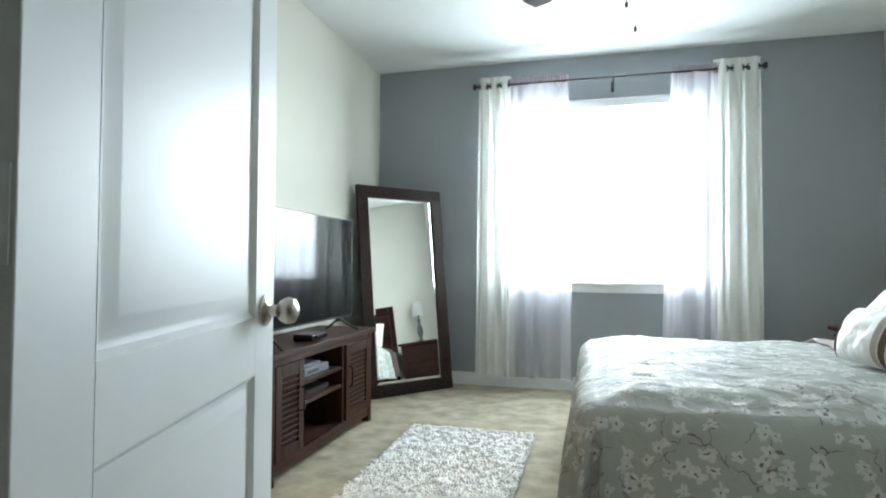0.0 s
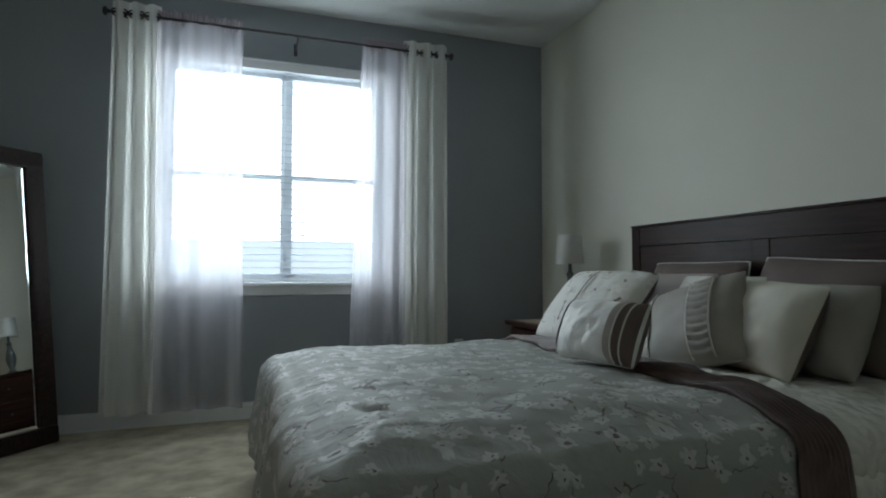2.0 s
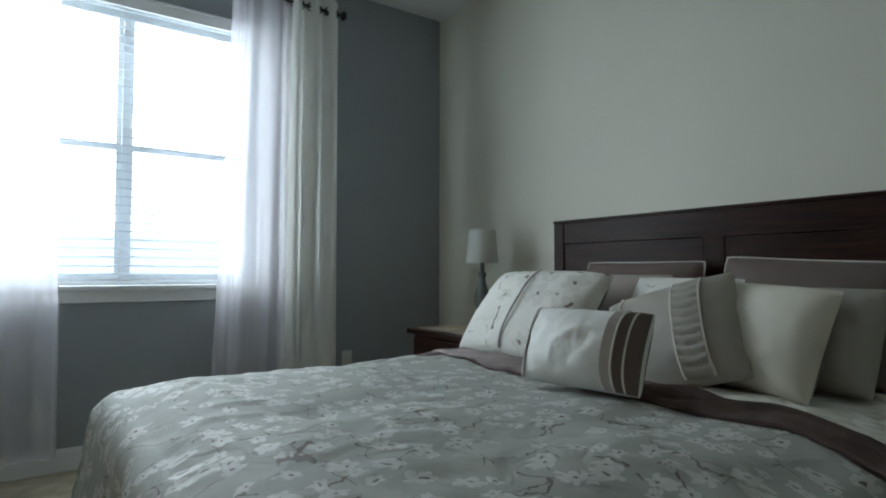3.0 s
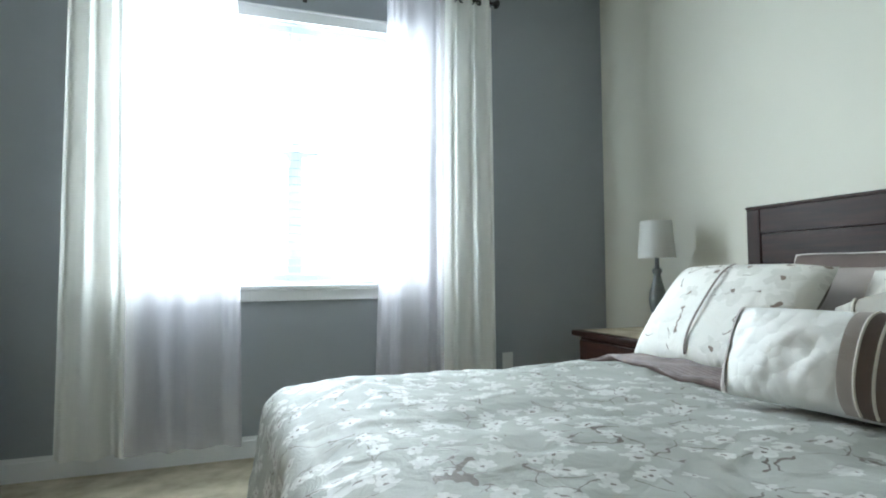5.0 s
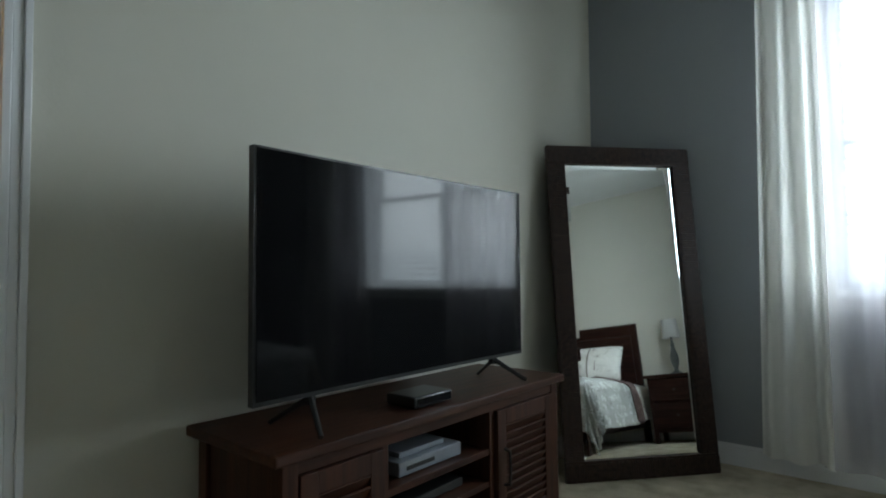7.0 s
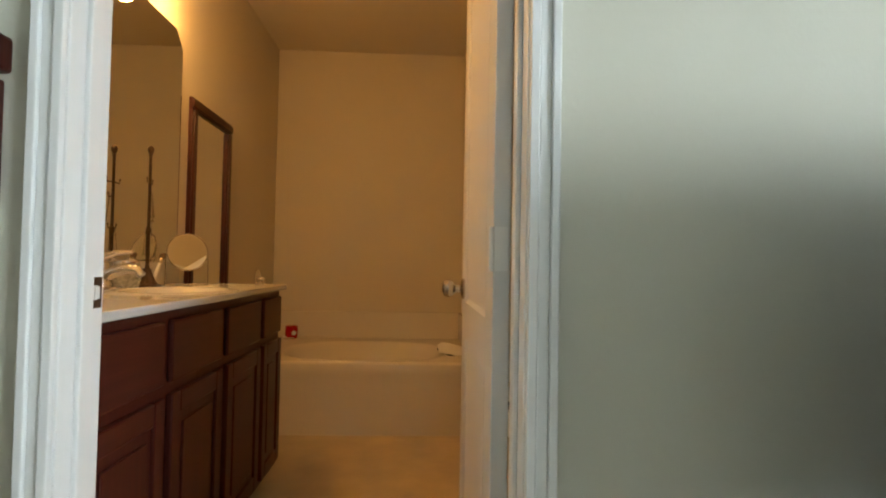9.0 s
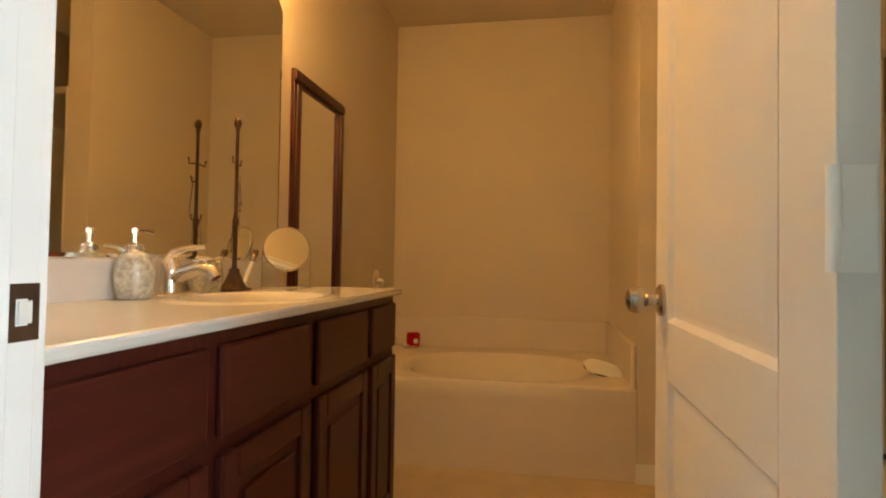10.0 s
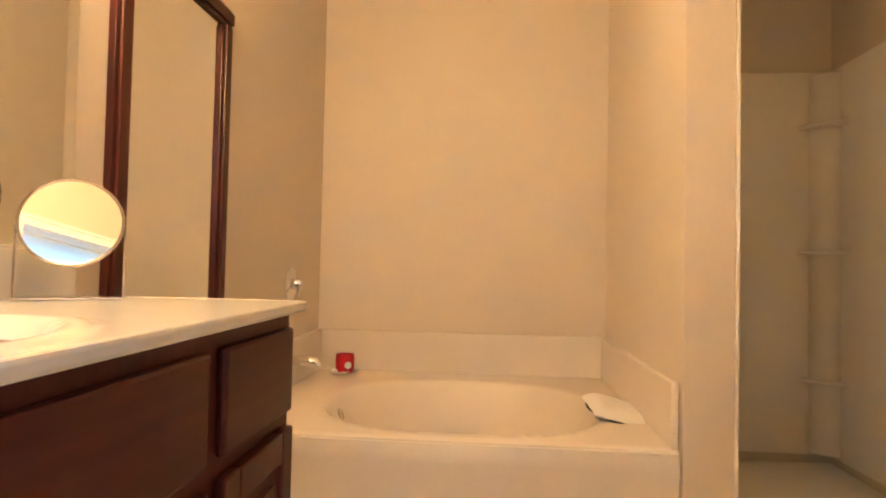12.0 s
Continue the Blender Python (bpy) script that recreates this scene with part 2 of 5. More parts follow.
MARBLE = material("cultured_marble_top", (0.60, 0.595, 0.585), 0.12, vary=0.03, scale=4.0)
ACRYLIC = material("white_acrylic", (0.68, 0.63, 0.555), 0.24, vary=0.02, scale=3.0)
COMFORTER = blossom_cloth("blossom_comforter_cloth", (0.355, 0.365, 0.340), (0.56, 0.57, 0.55), (0.15, 0.125, 0.11), per_metre=13.5, rough=0.74)
BROWNBAND = material("brown_pleated_satin", (0.085, 0.052, 0.046), 0.5, vary=0.2, scale=14, coords="UV", tint=(0.13, 0.084, 0.075))
QUILT = quilting(material("ivory_quilt_cloth", (0.74, 0.72, 0.66), 0.7, vary=0.05, scale=6, coords="UV"), 25.0, 0.03)
IVORY = material("ivory_pillow_cloth", (0.66, 0.63, 0.55), 0.7, vary=0.06, scale=9, bump=0.25, bump_scale=300)
WHITECLOTH = blossom_cloth("embroidered_white_cloth", (0.70, 0.69, 0.65), (0.58, 0.57, 0.53), (0.22, 0.17, 0.14), per_metre=6.0, rough=0.8)
QUILTWHITE = quilting(material("white_quilted_cloth", (0.72, 0.72, 0.70), 0.6, vary=0.04, scale=8, coords="UV"), 34.0, 0.006)
GREIGE = material("greige_cloth", (0.34, 0.32, 0.285), 0.6, vary=0.08, scale=8, bump=0.25, bump_scale=300)
TAUPE = material("taupe_brown_cloth", (0.125, 0.092, 0.082), 0.65, vary=0.12, scale=8, bump=0.25, bump_scale=300)
MAUVE = material("light_mauve_cloth", (0.36, 0.315, 0.295), 0.65, vary=0.08, scale=8, bump=0.25, bump_scale=300)
PIPING = material("pale_piping", (0.62, 0.59, 0.54), 0.6, vary=0.05)
DRAPE = see_through("cream_drape_cloth", (0.95, 0.945, 0.92), 0.0, 0.6)
SHEER = see_through("lilac_sheer_cloth", (0.78, 0.74, 0.78), 0.54, 0.5)
SHEERTOP = see_through("mauve_gathered_cloth", (0.58, 0.50, 0.54), 0.15, 0.45)
BLIND = see_through("white_blind_slat", (0.80, 0.84, 0.88), 0.0, 0.45)
PANE = glass("window_glass")
SHOWERGLASS = glass("shower_glass", (0.96, 0.96, 0.94))
SHAG = material("white_shag_pile", (0.88, 0.86, 0.82), 0.9, vary=0.04, scale=18, spec=0.1)
SHADE = see_through("silver_lamp_shade", (0.74, 0.74, 0.71), 0.0, 0.3)
SLATEBASE = material("slate_green_lamp_base", (0.085, 0.10, 0.10), 0.35, vary=0.2, scale=20)
CRACKLE = material("pearl_crackle_mosaic", (0.52, 0.54, 0.49), 0.12, metal=0.25, vary=0.35, scale=75, bump=0.5, bump_scale=90, coat=0.4)
REDWAX = material("red_candle_glass", (0.42, 0.01, 0.02), 0.25, vary=0.1)
PLASTIC = material("white_plastic", (0.72, 0.72, 0.70), 0.4, vary=0.02)
SILVERBOX = material("silver_grey_case", (0.22, 0.24, 0.27), 0.4, metal=0.3, vary=0.05)
DARKGAP = material("dark_shadow_cloth", (0.02, 0.017, 0.016), 0.9, vary=0.1)
LAWN = material("lawn_outside", (0.07, 0.10, 0.04), 0.95, vary=0.3, scale=2.0)
FROST = bpy.data.materials.new("frosted_lit_glass")
FROST.use_nodes = True
FROST.node_tree.nodes["Principled BSDF"].inputs["Emission Color"].default_value = (1, 0.72, 0.4, 1)
FROST.node_tree.nodes["Principled BSDF"].inputs["Emission Strength"].default_value = 4.0
SKYGLOW = bpy.data.materials.new("bright_overcast_sky")
SKYGLOW.use_nodes = True
SKYGLOW.node_tree.nodes["Principled BSDF"].inputs["Base Color"].default_value = (0.5, 0.55, 0.6, 1)
SKYGLOW.node_tree.nodes["Principled BSDF"].inputs["Emission Color"].default_value = (0.86, 0.95, 1.0, 1)
SKYGLOW.node_tree.nodes["Principled BSDF"].inputs["Emission Strength"].default_value = 7.0
# bluish emission standing in for the overbright distance, dimmer than the sky backdrop
LOWGLOW = bpy.data.materials.new("pale_distance_glow")
LOWGLOW.use_nodes = True
LOWGLOW.node_tree.nodes["Principled BSDF"].inputs["Base Color"].default_value = (0.4, 0.45, 0.5, 1)
LOWGLOW.node_tree.nodes["Principled BSDF"].inputs["Emission Color"].default_value = (0.74, 0.9, 1.0, 1)
LOWGLOW.node_tree.nodes["Principled BSDF"].inputs["Emission Strength"].default_value = 2.4

# ---- builders ----


def solid(bm, x0, y0, z0, x1, y1, z1, bevel=0.0, m=None):
    """A box from corner to corner, with rounded edges, added to a bmesh."""
    flat = bm.faces.layers.int.get("flat") or bm.faces.layers.int.new("flat")
    made = bmesh.ops.create_cube(bm, size=1.0)["verts"]
    for v in made:
        v.co = Vector(((x0 + x1) / 2 + (x1 - x0) * v.co.x, (y0 + y1) / 2 + (y1 - y0) * v.co.y, (z0 + z1) / 2 + (z1 - z0) * v.co.z))
    if bevel:
        edges = list({e for v in made for e in v.link_edges})
        res = bmesh.ops.bevel(bm, geom=edges, offset=bevel, segments=2, profile=0.5, affect="EDGES", clamp_overlap=True)
        made = list({v for f in res["faces"] for v in f.verts} | {v for v in made if v.is_valid})
    for f in {f for v in made for f in v.link_faces}:
        f.normal_update()
        f[flat] = int(max(abs(c) for c in f.normal) > 0.9995)
    if m is not None:
        bmesh.ops.transform(bm, matrix=m, verts=made)
    return made


def box_mesh(*args, **more):
    bm = bmesh.new()
    solid(bm, *args, **more)
    return bm


def turned(profile, steps=24, m=None, bm=None):
    """A body turned about z from (radius, height) pairs."""
    bm = bm or bmesh.new()
    rings = []
    for r, z in profile:
        rings.append([bm.verts.new((r * math.cos(2 * math.pi * i / steps), r * math.sin(2 * math.pi * i / steps), z)) for i in range(steps)])
    for a, b in zip(rings, rings[1:]):
        for i in range(steps):
            bm.faces.new((a[i], a[(i + 1) % steps], b[(i + 1) % steps], b[i]))
    closed = tuple(profile[0]) == tuple(profile[-1])
    if profile[0][0] > 1e-4 and not closed:
        bm.faces.new(rings[0][::-1])
    if profile[-1][0] > 1e-4 and not closed:
        bm.faces.new(rings[-1])
    if m is not None:
        bmesh.ops.transform(bm, matrix=m, verts=[v for r in rings for v in r])
    return bm


def rod_mesh(points, radius, steps=10, bm=None):
    """A round bar along a line of points."""
    bm = bm or bmesh.new()
    pts = [Vector(p) for p in points]
    rings = []
    for i, p in enumerate(pts):
        d = (pts[min(i + 1, len(pts) - 1)] - pts[max(i - 1, 0)]).normalized()
        side = d.orthogonal().normalized() if i == 0 else (side - d * side.dot(d)).normalized()
        up = d.cross(side)
        r = radius[i] if isinstance(radius, (list, tuple)) else radius
        rings.append([bm.verts.new(p + (side * math.cos(a) + up * math.sin(a)) * r) for a in (2 * math.pi * k / steps for k in range(steps))])
    for a, b in zip(rings, rings[1:]):
        for i in range(steps):
            bm.faces.new((a[i], a[(i + 1) % steps], b[(i + 1) % steps], b[i]))
    bm.faces.new(rings[0][::-1])
    bm.faces.new(rings[-1])
    return bm


def sheet(nu, nv, place, thick=0.0):
    """A grid surface from place(u, v), u and v from 0 to 1, with UVs in metres if place gives them as a second value."""
    bm = bmesh.new()
    uv = bm.loops.layers.uv.new("UVMap")
    rows, flat = [], {}
    for i in range(nu + 1):
        row = []
        for j in range(nv + 1):
            p, t = place(i / nu, j / nv)
            v = bm.verts.new(p)
            flat[v] = t
            row.append(v)
        rows.append(row)
    for i in range(nu):
        for j in range(nv):
            f = bm.faces.new((rows[i][j], rows[i + 1][j], rows[i + 1][j + 1], rows[i][j + 1]))
            for lp in f.loops:
                lp[uv].uv = flat[lp.vert]
    if thick:
        bm.normal_update()
        bmesh.ops.solidify(bm, geom=bm.faces[:], thickness=thick)
    return bm


def mesh_ob(name, bm, mat_or_list, smooth=True, angle=40):
    bmesh.ops.recalc_face_normals(bm, faces=bm.faces[:]) if not bm.loops.layers.uv else None
    me = bpy.data.meshes.new(name)
    bm.to_mesh(me)
    bm.free()
    for mt in mat_or_list if isinstance(mat_or_list, list) else [mat_or_list]:
        me.materials.append(mt)
    if smooth:
        me.shade_smooth()
        me.set_sharp_from_angle(angle=radians(angle))
        if "flat" in me.attributes:
            marks = [d.value for d in me.attributes["flat"].data]
            for p in me.polygons:
                if marks[p.index]:
                    p.use_smooth = False
            me.attributes.remove(me.attributes["flat"])
    return new(name, me)


def part(name, bm, mat, parent, label="", **more):
    ob = mesh_ob(name, bm, mat, **more)
    ob.parent = parent
    return tagged(ob, label)


def thing(name, m, label, category, group=""):
    """The empty at a thing's base, which carries its parts."""
    ob = new(name)
    ob.empty_display_size = 0.05
    ob.matrix_world = m
    return tagged(ob, label, category, group)


def structure(name, bm, mat, label, category, **more):
    return tagged(mesh_ob(name, bm, mat, **more), label, category, kind="structure")


def repeat_part(src, name, m, parent):
    """Another piece on the same mesh."""
    ob = new(name, src.data)
    ob.parent = parent
    ob.matrix_basis = m
    return ob


# ---- the rooms ----
XE, YN, YS, ZC, ZB = 4.0, 6.665, 2.16, 2.80, 2.80
T, G = 0.12, 0.0185
WIN = (1.215, 2.70, 0.878, 2.415)
D1 = (1.357, 2.145, 2.05)
D2 = (2.886, 3.70, 2.05)
BY0, BX0, BY1 = 2.33, -3.65, 5.0


def wall(name, pieces, mat, label):
    bm = bmesh.new()
    for p in pieces:
        solid(bm, *p)
    return structure(name, bm, mat, label, "wall", smooth=False)


wall("wall_north", [(-T, YN, 0, WIN[0], YN + 0.16, ZC), (WIN[1], YN, 0, XE + T, YN + 0.16, ZC), (WIN[0], YN, 0, WIN[1], YN + 0.16, WIN[2]),
                    (WIN[0], YN, WIN[3], WIN[1], YN + 0.16, ZC)], GREY, "grey painted accent wall with the bedroom window")
wall("wall_east", [(XE, YS - T, 0, XE + T, YN, ZC)], CREAM, "cream painted wall behind the headboard")
wall("wall_west", [(-T + 0.06, D2[1] + G, 0, 0, YN, ZC), (-T + 0.06, YS - T, 0, 0, D2[0] - G, ZC), (-T + 0.06, D2[0] - G, D2[2] + G, 0, D2[1] + G, ZC)], CREAM,
     "cream painted wall with the bathroom doorway")
wall("wall_south", [(0, YS - T, 0, D1[0] - G, YS, ZC), (D1[1] + G, YS - T, 0, XE, YS, ZC), (D1[0] - G, YS - T, D1[2] + G, D1[1] + G, YS, ZC)], CREAM,
     "cream painted wall with the bedroom entrance")
wall("wall_hall", [(0.9, 0.2, 0, 1.0, YS - T, ZC), (3.0, 0.2, 0, 3.1, YS - T, ZC), (0.9, 0.1, 0, 3.1, 0.2, ZC)], CREAM, "plain cream walls of the hallway")
structure("floor", box_mesh(-0.06, 0.1, -0.1, XE + T, YN + 0.16, 0.0), CARPET, "beige cut-pile bedroom carpet", "carpet", smooth=False)
structure("ceiling", box_mesh(-T, 0.1, ZC, XE + T, YN + 0.16, ZC + 0.1), CEIL, "white painted bedroom ceiling", "ceiling", smooth=False)
wall("wall_bath_south", [(BX0 - 0.1, BY0 - T, 0, -T, BY0, ZB)], TAN, "beige painted bathroom wall behind the vanity")
wall("wall_bath_west", [(BX0 - 0.1, BY0, 0, BX0, BY1 + 0.1, ZB)], TAN, "beige painted bathroom wall behind the tub")
wall("wall_bath_north", [(BX0, BY1, 0, -T, BY1 + 0.1, ZB)], TAN, "beige painted bathroom end wall")
wall("wall_bath_east", [(-T, BY0 - T, 0, -T + 0.06, D2[0] - G, ZB), (-T, D2[1] + G, 0, -T + 0.06, BY1 + 0.1, ZB), (-T, D2[0] - G, D2[2] + G, -T + 0.06, D2[1] + G, ZB)], TAN,
     "beige painted bathroom side of the doorway wall")
wall("wall_bath_partition", [(BX0, 3.87, 0, -2.46, 4.025, ZB)], TAN, "beige painted partition between tub and shower")
structure("floor_bath", box_mesh(BX0 - 0.1, BY0 - T, -0.1, -0.06, BY1 + 0.1, 0.0), VINYL, "tan sheet vinyl bathroom floor", "floor", smooth=False)
structure("ceiling_bath", box_mesh(BX0 - 0.1, BY0 - T, ZB, -T + 0.06, BY1 + 0.1, ZB + 0.08), TAN, "beige painted bathroom ceiling", "ceiling", smooth=False)
structure("backdrop", box_mesh(-30, 14.0, -0.5, 30, 14.1, 20), SKYGLOW, "bright white overcast sky outside the window", "sky", smooth=False)
# added glowing slab: tints the gaps between the lower slats
structure("backdrop_low", box_mesh(-30, 13.8, -0.5, 30, 13.9, 1.55), LOWGLOW, "pale glowing slab standing in for the overbright distance below the sky", "distance", smooth=False)
structure("ground", box_mesh(-60, YN + 0.2, -0.6, 60, 90, -0.5), LAWN, "mown grass outside the window", "ground", smooth=False)


def skirting(name, runs):
    """Baseboards with a rounded upper lip, one run after another."""
    bm = bmesh.new()
    for x0, y0, x1, y1 in runs:
        solid(bm, x0, y0, 0, x1, y1, 0.09)
        thin = 0.35
        if abs(x1 - x0) < abs(y1 - y0):
            inner = (x0, x0 + (x1 - x0) * thin) if x0 in (0.0,) else (x1 - (x1 - x0) * thin, x1)
            solid(bm, inner[0], y0, 0.09, inner[1], y1, 0.11, 0.002)
        else:
            inner = (y1 - (y1 - y0) * thin, y1) if y1 == YN else (y0, y0 + (y1 - y0) * thin)
            solid(bm, x0, inner[0], 0.09, x1, inner[1], 0.11, 0.002)
    return structure(name, bm, TRIM, "white painted baseboard with a stepped lip", "baseboard")


skirting("baseboard", [(0.014, YN - 0.014, XE, YN), (0.0, D2[1] + 0.06, 0.014, YN), (0.0, YS, 0.014, D2[0] - 0.06), (XE - 0.014, YS, XE, YN - 0.014),
                       (0.014, YS, D1[0] - 0.06, YS + 0.014), (D1[1] + 0.06, YS, XE - 0.014, YS + 0.014)])


bath_runs = bmesh.new()
for q in ((-2.459, 3.862, -2.445, 4.033), (-2.45, BY1 - 0.014, -T - 0.002, BY1), (-T - 0.014, 3.80, -T, BY1 - 0.014)):
    solid(bath_runs, q[0], q[1], 0, q[2], q[3], 0.095, 0.004)
structure("baseboard_bath", bath_runs, TRIM, "white painted baseboard in the bathroom", "baseboard")


def casing(name, side, a, b, top, at, depth0, depth1, label):
    """A door lining with stops and moulded casings. side 'x': the wall stands at x = at."""
    bm = bmesh.new()

    def put(u0, u1, w0, w1, z0, z1, bev=0.003):
        if side == "x":
            solid(bm, w0, u0, z0, w1, u1, z1, bev)
        else:
            solid(bm, u0, w0, z0, u1, w1, z1, bev)
    put(a - 0.018, a, depth0, depth1, 0, top)
    put(b, b + 0.018, depth0, depth1, 0, top)
    put(a - 0.018, b + 0.018, depth0, depth1, top, top + 0.018)
    mid = depth0 + 0.042
    put(a, a + 0.011, mid, mid + 0.036, 0, top)
    put(b - 0.011, b, mid, mid + 0.036, 0, top)
    put(a, b, mid, mid + 0.036, top - 0.011, top)
    for face, out in ((depth1, 1), (depth0, -1)):
        for lo, hi, d in ((0.004, 0.022, 0.016), (0.022, 0.044, 0.011), (0.044, 0.060, 0.019)):
            w = sorted((face, face + out * d))
            put(a - hi, a - lo, *w, 0, top + hi)
            put(b + lo, b + hi, *w, 0, top + hi)
            put(a - lo, b + lo, *w, top + lo, top + hi)
    return structure(name, bm, TRIM, label, "door frame")


casing("trim_door_bath", "x", D2[0], D2[1], D2[2], 0, -T - 0.002, 0.002, "white painted moulded casing of the bathroom doorway")
casing("trim_door_bedroom", "y", D1[0], D1[1], D1[2], 0, YS - T - 0.002, YS + 0.002, "white painted moulded casing of the bedroom entrance")


def panel_door(name, width, m, label, knob_z, side_label):
    """A two-panel moulded door; its hinge edge on z, the leaf along +x, faces at y 0 and -0.035."""
    d = thing(name, m, label, "door")
    d["kind"] = "structure"
    h, th = 2.035, 0.035
    st, panels = 0.12, ((0.24, 0.815), (0.93, 1.90))
    bm = bmesh.new()
    solid(bm, 0, -th, 0.012, st, 0, h, 0.002)
    solid(bm, width - st, -th, 0.012, width, 0, h, 0.002)
    zs = [0.012, panels[0][0], panels[0][1], panels[1][0], panels[1][1], h]
    for k in (0, 2, 4):
        solid(bm, st, -th, zs[k], width - st, 0, zs[k + 1])
    part("leaf_frame", bm, DOORPAINT, d)
    for z0, z1 in panels:
        bm = bmesh.new()
        for face, out in ((0.0, 1), (-th, -1)):
            rings = []
            # the moulding falls to a groove, then rises to the raised field
            for inset, depth in ((0.0, 0.0), (0.004, 0.0035), (0.010, 0.0095), (0.016, 0.0105), (0.022, 0.0095), (0.044, 0.003), (0.048, 0.0025)):
                rings.append([bm.verts.new((x, face - out * depth, z)) for x, z in ((st + inset, z0 + inset), (width - st - inset, z0 + inset), (width - st - inset, z1 - inset), (st + inset, z1 - inset))])
            for ra, rb in zip(rings, rings[1:]):
                for k in range(4):
                    bm.faces.new((ra[k], ra[(k + 1) % 4], rb[(k + 1) % 4], rb[k]))
            bm.faces.new(rings[-1])
        part("door_panel", bm, DOORPAINT, d, angle=25)
    kn = part("door_knob", turned([(0.0, 0.0), (0.033, 0.0), (0.033, 0.006), (0.026, 0.011), (0.012, 0.014), (0.012, 0.030), (0.020, 0.036), (0.0275, 0.046), (0.0285, 0.056), (0.024, 0.067), (0.012, 0.073), (0.0, 0.074)], 28), NICKEL, d, "satin nickel " + side_label)
    kn.matrix_basis = pose(width - 0.072, -th, knob_z, 90, 0, 0)
    k2 = repeat_part(kn, "door_knob", pose(width - 0.072, 0, knob_z, -90, 0, 0), d)
    part("latch_plate", box_mesh(width - 0.001, -th / 2 - 0.011, knob_z - 0.03, width + 0.0012, -th / 2 + 0.011, knob_z + 0.03), NICKEL, d)
    for z in (0.25, 1.08, 1.82):
        bm = turned([(0.006, z - 0.045), (0.006, z + 0.045)], 12)
        bmesh.ops.translate(bm, vec=(-0.004, 0.004, 0), verts=bm.verts[:])
        solid(bm, -0.002, -0.03, z - 0.045, 0.0, 0.0, z + 0.045)
        part("hinge", bm, TRIM, d, "white painted hinge")
    return d


# bedroom door, swung past square into the room; bathroom door, square into the bathroom
panel_door("door_1", 0.762, pose(1.363, 2.183, 0, 0, 0, 104.7) @ pose(0, 0, 0), "white moulded two-panel bedroom door, standing open", 0.94, "round knob")
panel_door("door_2", 0.768, pose(-T - 0.004, 3.659, 0, 0, 0, 180) @ pose(0, 0, 0), "white moulded two-panel bathroom door, standing open", 0.97, "round knob")
strike = thing("strike_plate", pose(-0.10, D2[0], 0.98), "bronze strike plate let into the white door lining", "strike plate")
bm = bmesh.new()
solid(bm, -0.022, 0.0, -0.03, 0.022, 0.0018, -0.014)
solid(bm, -0.022, 0.0, 0.014, 0.022, 0.0018, 0.03)
solid(bm, -0.022, 0.0, -0.014, -0.010, 0.0018, 0.014)
solid(bm, 0.006, 0.0, -0.014, 0.022, 0.0018, 0.014)
part("plate", bm, BRONZE, strike)
part("lip", box_mesh(-0.012, 0.0018, -0.012, 0.004, 0.004, 0.012, bevel=0.001), PLASTIC, strike, "pale worn latch hole")

# ---- the window ----
win = thing("window_1", pose((WIN[0] + WIN[1]) / 2, YN, 0), "white twin double-hung window with a painted sill", "window")
win["kind"] = "structure"
hw = (WIN[1] - WIN[0]) / 2
zs0, zs1 = WIN[2], WIN[3]
MU = 0.058
bm = bmesh.new()
for x0, x1 in ((-hw, -hw + 0.05), (hw - 0.05, hw), (MU - 0.016, MU + 0.016)):
    solid(bm, x0, 0.085, zs0, x1, 0.15, zs1, 0.003)
solid(bm, -hw + 0.05, 0.085, zs0, hw - 0.05, 0.15, zs0 + 0.05, 0.003)
solid(bm, -hw + 0.05, 0.085, zs1 - 0.03, hw - 0.05, 0.15, zs1, 0.003)
part("window_frame", bm, TRIM, win)
for s in (-1, 1):
    a, b = sorted((MU + s * 0.016, s * (hw - 0.05)))
    for lo, hi, y0 in ((zs0 + 0.05, 1.655, 0.095), (1.62, zs1 - 0.03, 0.12)):
        bm = bmesh.new()
        for q in ((a, lo, a + 0.024, hi), (b - 0.024, lo, b, hi), (a + 0.024, lo, b - 0.024, lo + 0.035), (a + 0.024, hi - 0.035, b - 0.024, hi)):
            solid(bm, q[0], y0, q[1], q[2], y0 + 0.024, q[3], 0.002)
        sash = part("sash", bm, TRIM, win)
        pn = part("pane", box_mesh(a + 0.024, y0 + 0.010, lo + 0.035, b - 0.024, y0 + 0.014, hi - 0.035), PANE, sash, smooth=False)
        pn.visible_shadow = False
bm = bmesh.new()
solid(bm, -hw - 0.07, -0.045, zs0 - 0.002, hw + 0.07, 0.085, zs0 + 0.024, 0.006)
part("window_sill", bm, TRIM, win)
bm = bmesh.new()
solid(bm, -hw - 0.05, -0.018, zs0 - 0.062, hw + 0.05, -0.001, zs0 - 0.002, 0.004)
part("apron", bm, TRIM, win)
bm = bmesh.new()
ZH = 2.36
solid(bm, -hw - 0.06, -0.018, ZH - 0.004, hw + 0.06, -0.001, ZH + 0.055, 0.004)
solid(bm, -hw - 0.07, -0.028, ZH + 0.055, hw + 0.07, -0.001, ZH + 0.066, 0.002)
solid(bm, -hw - 0.06, -0.018, zs0 + 0.024, -hw, -0.001, ZH - 0.004, 0.004)
solid(bm, hw, -0.018, zs0 + 0.024, hw + 0.06, -0.001, ZH - 0.004, 0.004)
part("head_casing", bm, TRIM, win)

